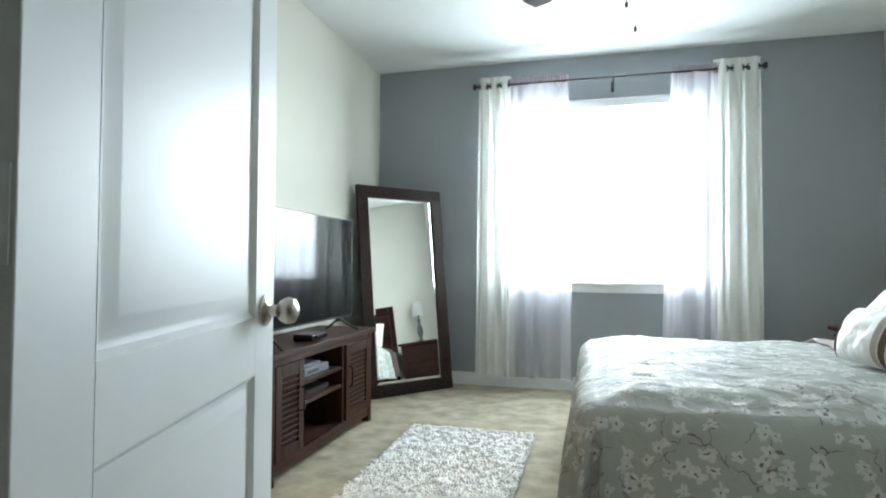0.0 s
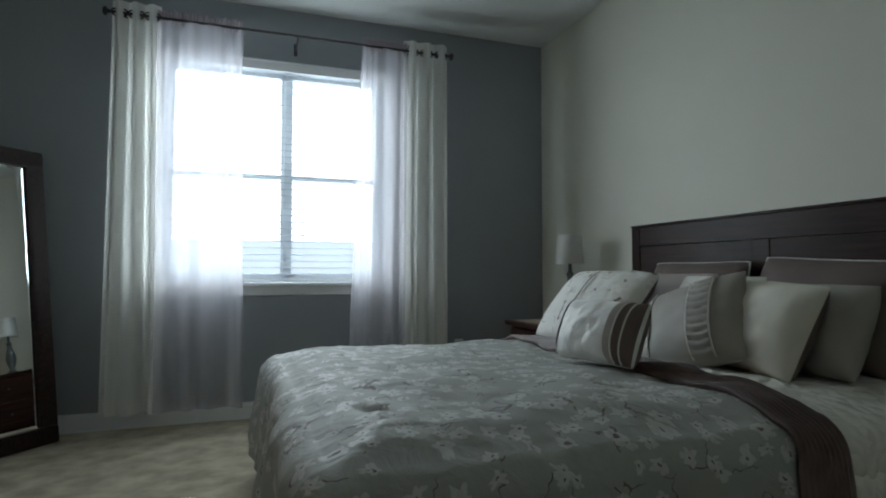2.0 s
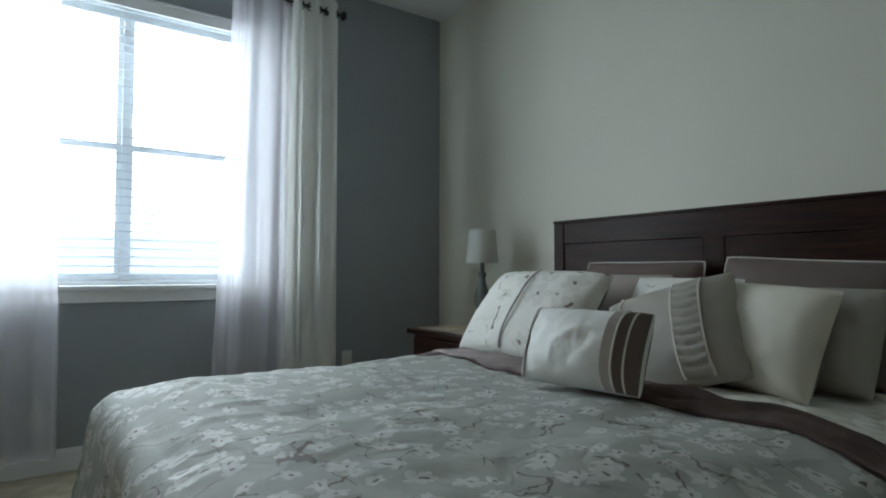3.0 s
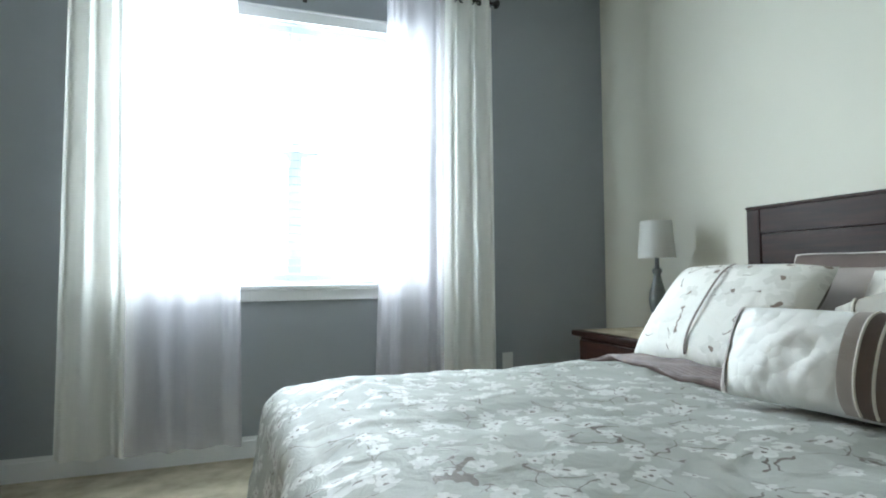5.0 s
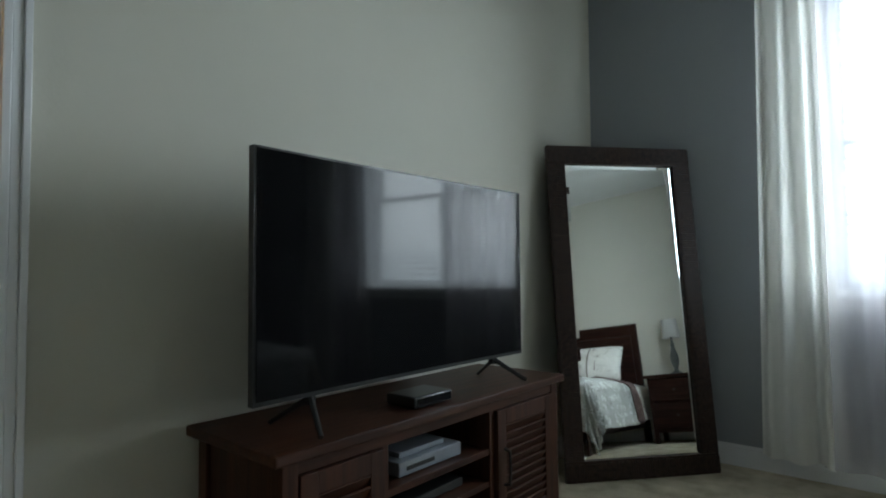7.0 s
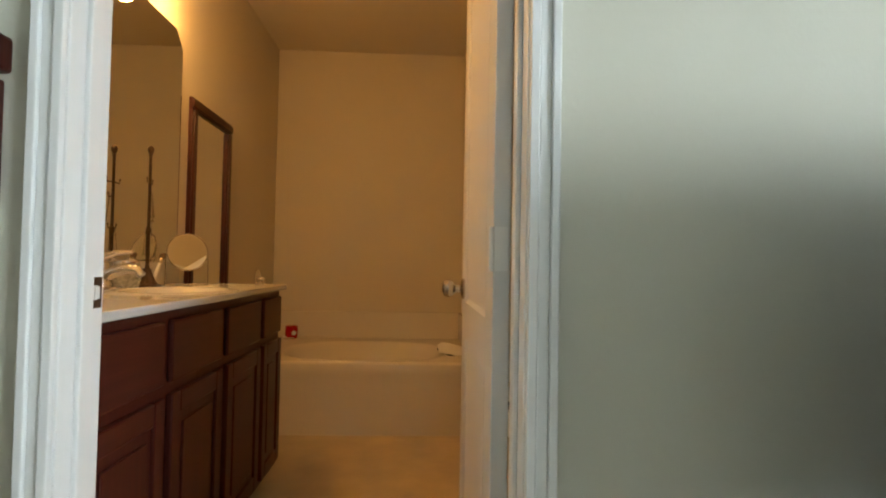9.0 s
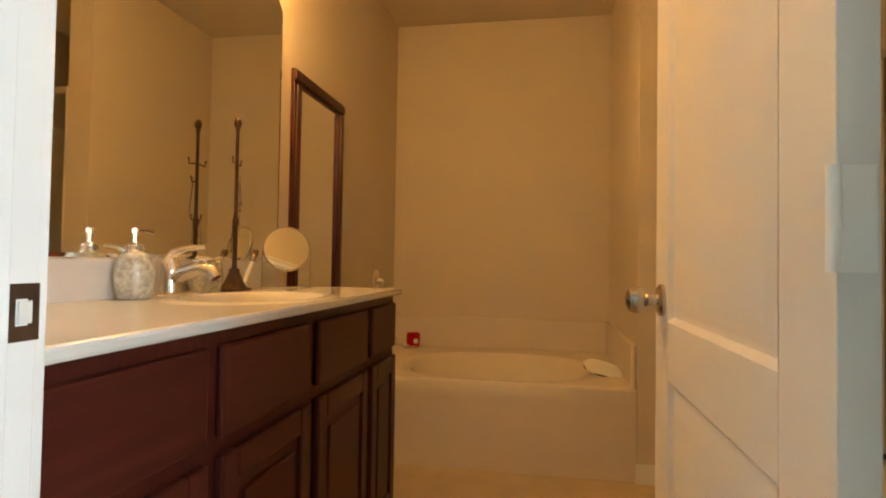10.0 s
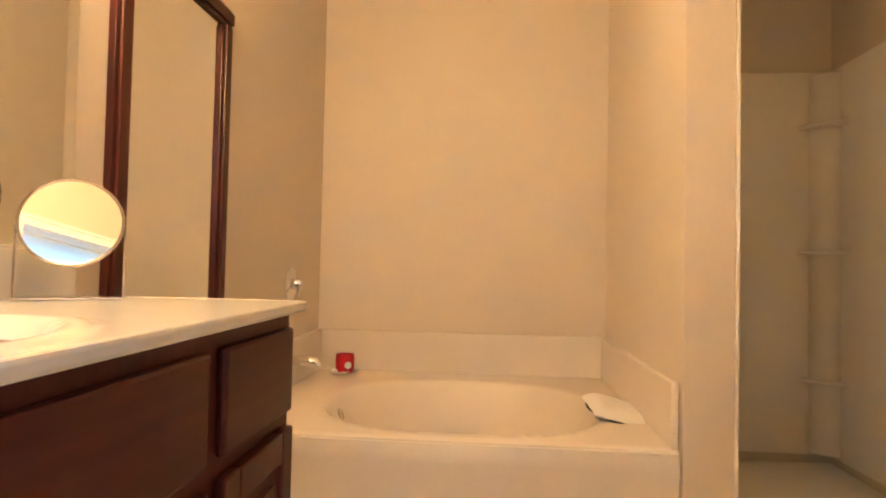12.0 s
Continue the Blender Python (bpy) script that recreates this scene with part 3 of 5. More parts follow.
blind = thing("window_blind", pose((WIN[0] + WIN[1]) / 2, YN + 0.045, 0), "white two-inch slat blind, lowered with its slats open", "blind")
part("headrail", box_mesh(-hw + 0.006, -0.018, zs1 - 0.024, hw - 0.006, 0.018, zs1 - 0.003, bevel=0.003), TRIM, blind)
slat = None
for k in range(32):
    z = zs0 + 0.082 + k * 0.0452
    m = pose(0, 0, z, 13, 0, 0)
    if slat is None:
        slat = part("slat", sheet(2, 6, lambda u, v: (((u - 0.5) * 2 * (hw - 0.01), (v - 0.5) * 0.05, 0.0028 * (1 - (2 * v - 1) ** 2)), (u, v)), thick=0.0022), BLIND, blind)
        slat.matrix_basis = m
    else:
        repeat_part(slat, "slat", m, blind)
part("bottom_rail", box_mesh(-hw + 0.008, -0.026, zs0 + 0.026, hw - 0.008, 0.026, zs0 + 0.044, bevel=0.004), TRIM, blind)
for x in (-0.50, -0.17, 0.17, 0.50):
    for dy in (-0.027, 0.027):
        part("ladder_cord", rod_mesh([(x, dy, zs0 + 0.04), (x, dy, zs1 - 0.03)], 0.0012, 5), PLASTIC, blind)

# ---- curtains ----
YR, ZR = 6.47, 2.545
rod = thing("curtain_rod", pose(2.04, YR, ZR), "dark bronze curtain rod with disc finials", "curtain rod")
part("rod", rod_mesh([(-1.09, 0, 0), (1.09, 0, 0)], 0.0085), DARKMETAL, rod)
for s in (-1, 1):
    fin = part("finial", turned([(0.0, 0), (0.012, 0), (0.014, 0.012), (0.026, 0.016), (0.028, 0.024), (0.022, 0.034), (0.0, 0.037)], 20), DARKMETAL, rod)
    fin.matrix_basis = pose(s * 1.085, 0, 0, 0, s * 90, 0)
for x in (-1.0, 0.02, 1.0):
    bm = rod_mesh([(x, YN - YR - 0.004, -0.03), (x, 0.10, -0.028), (x, 0.012, -0.016)], 0.006, 8)
    solid(bm, x - 0.012, YN - YR - 0.006, -0.065, x + 0.012, YN - YR, 0.02, 0.002)
    solid(bm, x - 0.006, -0.012, -0.022, x + 0.006, 0.012, -0.0095, 0.001)
    part("bracket", bm, DARKMETAL, rod)


def grommet_drape(name, x_out, x_in, z_bot, flare, label):
    """A lined panel in deep folds that weave before and behind the rod, with metal rings."""
    d = thing(name, pose(x_out, YR, 0), label, "curtain", "drapes at the window")
    sgn = 1 if x_in > x_out else -1
    width, top = abs(x_in - x_out), ZR + 0.075
    folds = 3.0

    def place(u, v):
        z = z_bot + (top - z_bot) * v
        low = 1 - v
        a = 2 * math.pi * folds * u
        x = sgn * (u * width - flare[0] * low * (1 - u) + flare[1] * low * u + 0.012 * low * math.sin(a * 0.5 + 2))
        y = 0.038 * math.cos(a) * (1 - 0.2 * low) + 0.012 * low * math.sin(a * 0.7 + 1.3)
        z += 0.008 * math.sin(a * 0.6) * low + 0.010 * math.cos(a) * (v > 0.985)
        return (x, y, z), (u * width * 2, z)
    part("panel", sheet(72, 46, place, thick=0.0025), DRAPE, d)
    for k in range(int(folds * 2)):
        u = (k + 0.5) / (folds * 2)
        ring = bmesh.new()
        pts = [(0.022 * math.cos(q), 0, 0.022 * math.sin(q)) for q in (2 * math.pi * i / 20 for i in range(21))]
        rod_mesh(pts, 0.0045, 8, ring)
        o = part("grommet", ring, DARKMETAL, d)
        o.matrix_basis = pose(sgn * u * width, 0, ZR, 0, 0, 62 * (1 if k % 2 else -1) + 90)
    return d


grommet_drape("drape", 0.965, 1.235, 0.125, (0.04, 0.05), "cream lined drape hanging in folds from metal rings")
grommet_drape("drape", 3.125, 2.80, 0.125, (0.02, 0.03), "cream lined drape hanging in folds beside the grey wall")


def sheer_panel(name, x0, x1, label, drift):
    d = thing(name, pose(x0, YR - 0.004, 0), label, "sheer curtain", "sheers at the window")
    width = x1 - x0
    rnd = random.Random(int(x0 * 100))
    ph = [rnd.uniform(0, 6.3) for _ in range(5)]

    def fold(u, v):
        z = 0.125 + (ZR - 0.01 - 0.125) * v
        low = 1 - v
        y = 0.024 * math.sin(19 * u + ph[0] + 0.9 * low + 1.5 * math.sin(5 * u + ph[4])) * (0.45 + 0.55 * low) + 0.008 * math.sin(41 * u + ph[1] + 2 * math.sin(7 * u)) * (0.3 + 0.7 * v) + 0.012 * math.sin(9 * u + ph[2] + 2 * low)
        return (width * u + drift * low * u + 0.012 * low * math.sin(13 * u + ph[3]), y, z), (u * width, z)
    part("cloth", sheet(110, 24, fold), SHEER, d)

    def ruffle(u, v):
        a = 150 * u + ph[4]
        y = 0.016 * math.sin(a) * (0.6 + 0.8 * abs(v - 0.4)) + (0.010 if v < 0.7 else 0.0)
        return (width * u, y + 0.004, ZR - 0.035 + 0.085 * v + 0.006 * math.sin(a * 0.37) * v), (u * width, v)
    part("gathered_heading", sheet(150, 6, ruffle), SHEERTOP, d, "mauve gathered heading")
    return d


sheer_panel("sheer_curtain", 1.20, 1.71, "translucent lilac sheer curtain gathered on the rod", 0.045)
sheer_panel("sheer_curtain", 2.84, 2.49, "translucent lilac sheer curtain gathered on the rod", -0.09)


def outlet(x, z):
    o = thing("wall_outlet", pose(x, YN, z), "white duplex outlet on the grey wall", "outlet", "wall outlets")
    part("cover_plate", box_mesh(-0.035, -0.006, -0.058, 0.035, 0, 0.058, bevel=0.003), PLASTIC, o)
    for dz in (-0.02, 0.02):
        part("socket", box_mesh(-0.014, -0.0085, dz - 0.014, 0.014, -0.0055, dz + 0.014, bevel=0.002), PLASTIC, o)


outlet(3.28, 0.41)
outlet(1.67, 0.26)

# ---- ceiling fan ----
fan = thing("ceiling_fan", pose(2.05, 4.33, 0), "dark brown ceiling fan with pull chains", "ceiling fan")
part("downrod", turned([(0.07, ZC), (0.07, ZC - 0.03), (0.03, ZC - 0.06), (0.013, ZC - 0.065), (0.013, 2.60)], 20), DARKMETAL, fan)
part("motor_housing", turned([(0.02, 2.62), (0.09, 2.60), (0.13, 2.55), (0.13, 2.49), (0.09, 2.45), (0.05, 2.43), (0.045, 2.37), (0.0, 2.36)], 28), DARKMETAL, fan)
for k in range(5):
    bm = sheet(12, 4, lambda u, v: ((0.16 + 0.54 * u, (v - 0.5) * (0.10 + 0.045 * u - 0.06 * max(0, u - 0.85) / 0.15), 0.014 * (v - 0.5)), (u, v)), thick=0.007)
    bl = part("blade", bm, DARKWOOD, fan)
    bl.matrix_basis = pose(0, 0, 2.45, 0, 0, 62 + 72 * k)
    arm = part("blade_arm", box_mesh(0.09, -0.018, -0.014, 0.22, 0.018, -0.006, bevel=0.003), DARKMETAL, fan)
    arm.matrix_basis = pose(0, 0, 2.45, 0, 0, 62 + 72 * k)
for dx, z in ((0.02, 2.05), (-0.015, 2.16)):
    bm = rod_mesh([(dx, 0, 2.37), (dx, 0, z + 0.02)], 0.0014, 6)
    turned([(0.0, z - 0.012), (0.007, z - 0.008), (0.008, z + 0.006), (0.004, z + 0.016), (0.0, z + 0.02)], 12, Matrix.Translation((dx, 0, 0)), bm)
    part("pull_chain", bm, DARKMETAL, fan)

# ---- the bed ----
BX_FOOT, BYS, BYN, BTOP = 1.93, 3.81, 5.45, 0.605
bed = thing("bed_frame", pose(2.96, 4.59, 0), "espresso-stained wooden bed with a panelled headboard", "bed")
HBY = 0.90
hx = 3.95 - 2.96
for s in (-1, 1):
    part("headboard_post", box_mesh(hx, s * HBY - 0.035 * (1 + s), 0, hx + 0.046, s * HBY + 0.035 * (1 - s), 1.236, bevel=0.004), DARKWOOD_Z, bed)
part("headboard_cap", box_mesh(hx - 0.003, -HBY - 0.004, 1.236, hx + 0.048, HBY + 0.004, 1.25, bevel=0.004), DARKWOOD, bed)
part("headboard_rail", box_mesh(hx + 0.003, -HBY + 0.07, 1.125, hx + 0.045, HBY - 0.07, 1.236, bevel=0.002), DARKWOOD, bed)
part("headboard_rail", box_mesh(hx + 0.003, -HBY + 0.07, 0.42, hx + 0.045, HBY - 0.07, 0.54, bevel=0.002), DARKWOOD, bed)
part("headboard_stile", box_mesh(hx + 0.003, -0.045, 0.54, hx + 0.045, 0.045, 1.125, bevel=0.001), DARKWOOD, bed)
for s in (-1, 1):
    a, b = sorted((s * 0.045, s * (HBY - 0.07)))
    part("headboard_panel", box_mesh(hx + 0.006, a + 0.0025, 0.5425, hx + 0.036, b - 0.0025, 1.1225, bevel=0.001), DARKWOOD, bed)
for s in (-1, 1):
    part("side_rail", box_mesh(-0.98, s * 0.83 - 0.02, 0.14, hx, s * 0.83 + 0.02, 0.34, bevel=0.004), DARKWOOD, bed)
part("footboard", box_mesh(-1.02, -0.85, 0.13, -0.98, 0.85, 0.36, bevel=0.005), DARKWOOD, bed)
for s in (-1, 1):
    part("leg", box_mesh(-1.02, s * 0.82 - 0.035, 0, -0.95, s * 0.82 + 0.035, 0.14, bevel=0.004), DARKWOOD_Z, bed)
mattress = thing("mattress", pose(2.96, 4.63, 0.30), "thick white mattress on the bed frame", "mattress")
part("mattress_body", box_mesh(-0.97, -0.80, 0.0, 0.985, 0.80, 0.275, bevel=0.04), IVORY, mattress)


def drape_point(px, py, lift, seed, drop_flare=0.10, x_free=True):
    """Where a flat point of bedding comes to lie: over the mattress top, rounded down its sides, in soft folds."""
    dx = max(0.0, BX_FOOT - px) if x_free else 0.0
    dy = max(0.0, BYS - py, py - BYN)
    sy = -1 if py < BYS else 1
    d = math.hypot(dx, dy)
    cx, cy = max(px, BX_FOOT) if x_free else px, min(max(py, BYS), BYN)
    puff = 0.017 * noise.noise((px * 3.1, py * 3.1, seed)) + 0.007 * noise.noise((px * 8, py * 8, seed + 4))
    edge_in = min(px - BX_FOOT if x_free else 9, py - BYS, BYN - py)
    if d == 0:
        dome = -0.035 * max(0, 1 - edge_in / 0.22) ** 2
        return Vector((cx, cy, BTOP + lift + puff + dome))
    nx, ny = -dx / d, sy * dy / d
    r = 0.085
    if d < r * math.pi / 2:
        out, down = r * math.sin(d / r), r * (1 - math.cos(d / r))
    else:
        rest = d - r * math.pi / 2
        out, down = r + drop_flare * rest, r + rest * 0.985
    along = px * abs(ny) + py * abs(nx) + 0.6 * math.atan2(dy, dx + 1e-6) * min(dx, dy) * 4
    fold = math.sin(along * 13 + 2.0 * math.sin(along * 4.3) + seed) * 0.028 + math.sin(along * 34 + seed * 2) * 0.006
    out += fold * min(1, down / 0.3) + puff * 0.8
    return Vector((cx + nx * (out + lift), cy + ny * (out + lift), BTOP - 0.035 - down + puff * 0.3 + lift * 0.5))


def bedding(x0, x1, drop_s, drop_n, drop_foot, lift, seed, nu, nv, extra=None, **more):
    lo = BX_FOOT - drop_foot if drop_foot else x0
    ya, yb = BYS - drop_s, BYN + drop_n

    def place(u, v):
        px, py = lo + (x1 - lo) * u, ya + (yb - ya) * v
        p = drape_point(px, py, lift, seed, x_free=bool(drop_foot), **more)
        if extra:
            p += extra(px, py, u, v)
        return p, (px, py)
    return sheet(nu, nv, place)


def tufts(px, py, u, v):
    """Puckers where the comforter is tacked."""
    z = 0.0
    for cx, cy, turn_a, deep in ((2.07, 4.11, 0.5, 0.030), (2.08, 5.20, -0.5, 0.028), (2.50, 5.40, 0.2, 0.022), (2.62, 4.62, 0.9, 0.012)):
        ax = (px - cx) * math.cos(turn_a) + (py - cy) * math.sin(turn_a)
        ay = (py - cy) * math.cos(turn_a) - (px - cx) * math.sin(turn_a)
        z -= deep * math.exp(-((ax * 42) ** 2 + (ay * 15) ** 2)) - 0.008 * math.exp(-((ax * 14) ** 2 + (ay * 9) ** 2))
    z += 0.005 * (1 - abs(noise.noise((px * 5.3, py * 7.1, 2.2)))) ** 4 + 0.003 * noise.noise((px * 17, py * 17, 5.0))
    return Vector((0, 0, z))


comforter = thing("comforter", pose(0, 0, 0), "pale sage comforter with embroidered white blossoms, spread over the bed", "comforter")
cover = part("cover", bedding(0, 3.08, 0.50, 0.44, 0.44, 0.018, 3.0, 170, 230, tufts), COMFORTER, comforter, angle=180)
mod = cover.modifiers.new("thickness", "SOLIDIFY")
mod.thickness, mod.offset = 0.012, -1
quilt = mesh_ob("quilt", bedding(3.06, 3.94, 0.52, 0.40, 0, 0.006, 7.0, 44, 130), QUILT, angle=180)
tagged(quilt, "ivory quilted coverlet at the head of the bed", "quilt")


def pleats(px, py, u, v):
    return Vector((0, 0, 0.010 * math.sin(u * 62 + 0.8 * math.sin(py * 13) + 0.5 * math.sin(py * 37)) + 0.004 * math.sin(py * 29 + 5 * u)))


runner = part("band", bedding(3.04, 3.21, 0.51, 0.42, 0, 0.034, 3.0, 90, 190, pleats), BROWNBAND, comforter, "brown pleated satin band", angle=180)
rmod = runner.modifiers.new("thickness", "SOLIDIFY")
rmod.thickness, rmod.offset = 0.008, -1


def cushion_outline(a, b, pinch):
    """A cushion's rim: sides drawn in slightly, corners rounded."""
    corner = 1 - 0.028 * (a * b) ** 6
    return a * (1 - pinch * (1 - b * b) * abs(a)) * corner, b * (1 - pinch * (1 - a * a) * abs(b)) * corner


def cushion_fill(a, b):
    return (max(0.0, 1 - abs(a) ** 2.6) * max(0.0, 1 - abs(b) ** 2.6)) ** 0.52


def cushion(w, h, t, nu=28, pinch=0.03, seed=0.0):
    """A stuffed cushion: thin seams, pointed corners, slightly hollow sides. Stands on y 0 in its own xz plane, front at -y."""
    bm = bmesh.new()
    uv = bm.loops.layers.uv.new("UVMap")
    grids, flat = [], {}
    for side in (-1, 1):
        rows = []
        for i in range(nu + 1):
            row = []
            for j in range(nu + 1):
                a, b = 2 * i / nu - 1, 2 * j / nu - 1
                ax, bx = cushion_outline(a, b, pinch)
                full = cushion_fill(a, b)
                bulge = t / 2 * full * (1 + 0.06 * noise.noise((a * 1.7, b * 1.7, seed + side)))
                crease = (0.005 * noise.noise((a * 2.6 + b, b * 2.6 - a, seed + 3 * side)) + 0.006 * noise.noise((a * 6, b * 3, seed - side))) * full
                co = (ax * w / 2, side * (bulge + crease) + 0.0, h / 2 + bx * h / 2)
                if side == 1 and (i in (0, nu) or j in (0, nu)):
                    row.append(grids[0][i][j])
                else:
                    v = bm.verts.new(co)
                    flat[v] = (ax * w / 2 + seed, bx * h / 2 + seed * 0.7)
                    row.append(v)
            rows.append(row)
        grids.append(rows)
        for i in range(nu):
            for j in range(nu):
                q = (rows[i][j], rows[i + 1][j], rows[i + 1][j + 1], rows[i][j + 1])
                f = bm.faces.new(q if side == -1 else q[::-1])
                f.material_index = 0 if side == -1 else 1
                for lp in f.loops:
                    lp[uv].uv = flat[lp.vert]
    return bm


def seam_line(w, h, pinch=0.03, n=24):
    pts = []
    for k in range(4 * n + 1):
        q, s = divmod(k % (4 * n), n)
        e = -1 + 2 * s / n
        a, b = ((e, -1), (1, e), (-e, 1), (-1, -e))[q]
        ax, bx = cushion_outline(a, b, pinch)
        pts.append((ax * w / 2, 0, h / 2 + bx * h / 2))
    return pts


def pillow(name, y, x, z, w, h, t, lean, front, back, label, yaw=0.0, roll=0.0, piping=None, group="pillows on the bed", seed=1.0):
    """A pillow standing on the bed, leaning back to the headboard; width across the bed."""
    p = thing(name, pose(x, y, z) @ pose(0, 0, 0, 0, 0, 270 + yaw) @ pose(0, 0, 0, -lean, 0, 0) @ pose(0, 0, 0, 0, roll, 0), label, "pillow", group)
    part("cover", cushion(w, h, t, seed=seed), [front, back], p, angle=70)
    if piping:
        part("piping", rod_mesh(seam_line(w, h), 0.0042, 7), piping, p, "pale corded piping")
    return p


ZQ = BTOP + 0.012
pillow("pillow_sham", 4.90, 3.80, ZQ, 0.62, 0.42, 0.20, 14, TAUPE, TAUPE, "taupe brown pillow sham with pale piping", piping=PIPING, seed=11)
pillow("pillow_sham", 4.225, 3.79, ZQ, 0.60, 0.42, 0.22, 13, TAUPE, TAUPE, "taupe brown pillow sham with pale piping", roll=3, piping=PIPING, seed=12)
pillow("pillow", 5.00, 3.66, ZQ, 0.66, 0.38, 0.17, 22, MAUVE, MAUVE, "light mauve pillow behind the others", seed=13)
pillow("pillow", 4.11, 3.60, ZQ, 0.37, 0.34, 0.18, 22, GREIGE, GREIGE, "greige pillow with a creased cover", yaw=-6, seed=14)
p1 = pillow("pillow", 5.09, 3.25, ZQ - 0.005, 0.66, 0.47, 0.20, 40, WHITECLOTH, TAUPE, "white pillow embroidered with brown twigs and blossoms", yaw=2, seed=15.3)
pillow("pillow", 4.54, 3.52, ZQ, 0.44, 0.38, 0.16, 26, WHITECLOTH, GREIGE, "white pillow with embroidered blossoms", seed=16.9)
p4 = pillow("throw_pillow", 4.26, 3.46, ZQ, 0.48, 0.36, 0.20, 26, IVORY, TAUPE, "cream throw pillow with a brown back", yaw=-8, roll=3, seed=17)
p3 = pillow("throw_pillow", 4.36, 3.33, ZQ - 0.015, 0.46, 0.38, 0.18, 28, GREIGE, GREIGE, "greige throw pillow with a pleated ladder strip", yaw=4, roll=-20, seed=18)


def on_cushion(x, z, w, h, t, pinch=0.03, off=0.004):
    """The front of a cushion at a place of its face."""
    a, b = max(-1, min(1, x / (w / 2))), max(-1, min(1, (z - h / 2) / (h / 2)))
    ax, bx = cushion_outline(a, b, pinch)
    return (ax * w / 2, -(t / 2 * cushion_fill(a, b) * 1.04) - off, h / 2 + bx * h / 2)


for x in (-0.15, 0.045, 0.135):
    part("cord", rod_mesh([on_cushion(x + 0.0, 0.012 + 0.352 * k / 14, 0.46, 0.38, 0.18) for k in range(15)], 0.0042, 7), PIPING, p3, "pale cord")
part("pleated_strip", sheet(8, 40, lambda u, v: (Vector(on_cushion(0.049 + 0.082 * u, 0.014 + 0.350 * v, 0.46, 0.38, 0.18, off=0.002)) + Vector((0, -0.009 * abs(math.sin(v * 34 + 0.9 * math.sin(u * 3))), 0)), (u, v))), GREIGE, p3, "pleated strip")
BW, BH, BT = 0.40, 0.24, 0.18
p2 = pillow("bolster_pillow", 4.44, 2.95, ZQ + 0.026, BW, BH, BT, 24, QUILTWHITE, TAUPE, "white quilted oblong pillow with brown ends", yaw=9, seed=19)
for a, b, mt, lb in ((0.135, BW / 2 - 0.002, TAUPE, "brown satin end"), (0.105, 0.135, MAUVE, "mauve stripe"), (-BW / 2 + 0.002, -0.170, MAUVE, "mauve end")):
    part("end_band", sheet(10, 20, lambda u, v: (on_cushion(a + (b - a) * u, 0.002 + (BH - 0.004) * v, BW, BH, BT, off=0.005), (u, v))), mt, p2, lb)
for x in (0.135, 0.165):
    part("cord", rod_mesh([on_cushion(x, 0.004 + (BH - 0.008) * k / 14, BW, BH, BT, off=0.006) for k in range(15)], 0.0032, 7), PIPING, p2, "pale cord")
part("twig_band", sheet(4, 20, lambda u, v: (on_cushion(-0.02 + 0.012 * u + 0.012 * math.sin(v * 3), 0.02 + 0.42 * v, 0.66, 0.47, 0.20, off=0.006), (u, v))), TAUPE, p1, "brown stitched stripe")

# ---- nightstand and lamp ----
ns = thing("nightstand", pose(3.68, 5.878, 0), "espresso-stained nightstand beside the bed", "nightstand")
part("top", box_mesh(-0.26, -0.28, 0.617, 0.305, 0.28, 0.647, bevel=0.006), DARKWOOD, ns)
part("carcass", box_mesh(-0.22, -0.25, 0.10, 0.295, 0.25, 0.617, bevel=0.004), DARKWOOD_Z, ns)
for z0, z1 in ((0.40, 0.60), (0.14, 0.38)):
    dr = part("drawer_front", box_mesh(-0.238, -0.235, z0, -0.22, 0.235, z1, bevel=0.004), DARKWOOD, ns)
    part("knob", turned([(0.006, 0), (0.006, 0.012), (0.014, 0.018), (0.0, 0.024)], 14, pose(-0.238, 0, (z0 + z1) / 2, 0, -90, 0)), DARKMETAL, dr)
for sx in (-0.2, 0.22):
    for sy in (-0.23, 0.23):
        part("leg", box_mesh(sx - 0.022, sy - 0.022, 0, sx + 0.022, sy + 0.022, 0.10, bevel=0.003), DARKWOOD_Z, ns)
mat = thing("woven_mat", pose(3.70, 5.878, 0.647), "beige woven mat on the nightstand top", "table mat")
part("weave", sheet(20, 30, lambda u, v: (((u - 0.5) * 0.46, (v - 0.5) * 0.48, 0.003 + 0.0012 * math.sin(u * 62) * math.sin(v * 94)), (u, v)), thick=0.002), CARPET, mat)
lp = thing("table_lamp", pose(3.76, 5.875, 0.652), "slate green table lamp with a silver drum shade", "lamp")
part("base", turned([(0.0, 0), (0.065, 0.0), (0.067, 0.012), (0.05, 0.022), (0.024, 0.04), (0.020, 0.06), (0.034, 0.10), (0.044, 0.15), (0.040, 0.20), (0.022, 0.26), (0.017, 0.29), (0.024, 0.30), (0.024, 0.315), (0.012, 0.325), (0.010, 0.40), (0.0, 0.40)], 28), SLATEBASE, lp)
part("shade", turned([(0.092, 0.375), (0.093, 0.377), (0.077, 0.565), (0.076, 0.565), (0.0905, 0.377), (0.092, 0.375)], 40), SHADE, lp, "silver patterned drum shade")
part("harp", rod_mesh([(-0.075, 0, 0.55), (0, 0, 0.55), (0.075, 0, 0.55)], 0.002, 6), DARKMETAL, lp)

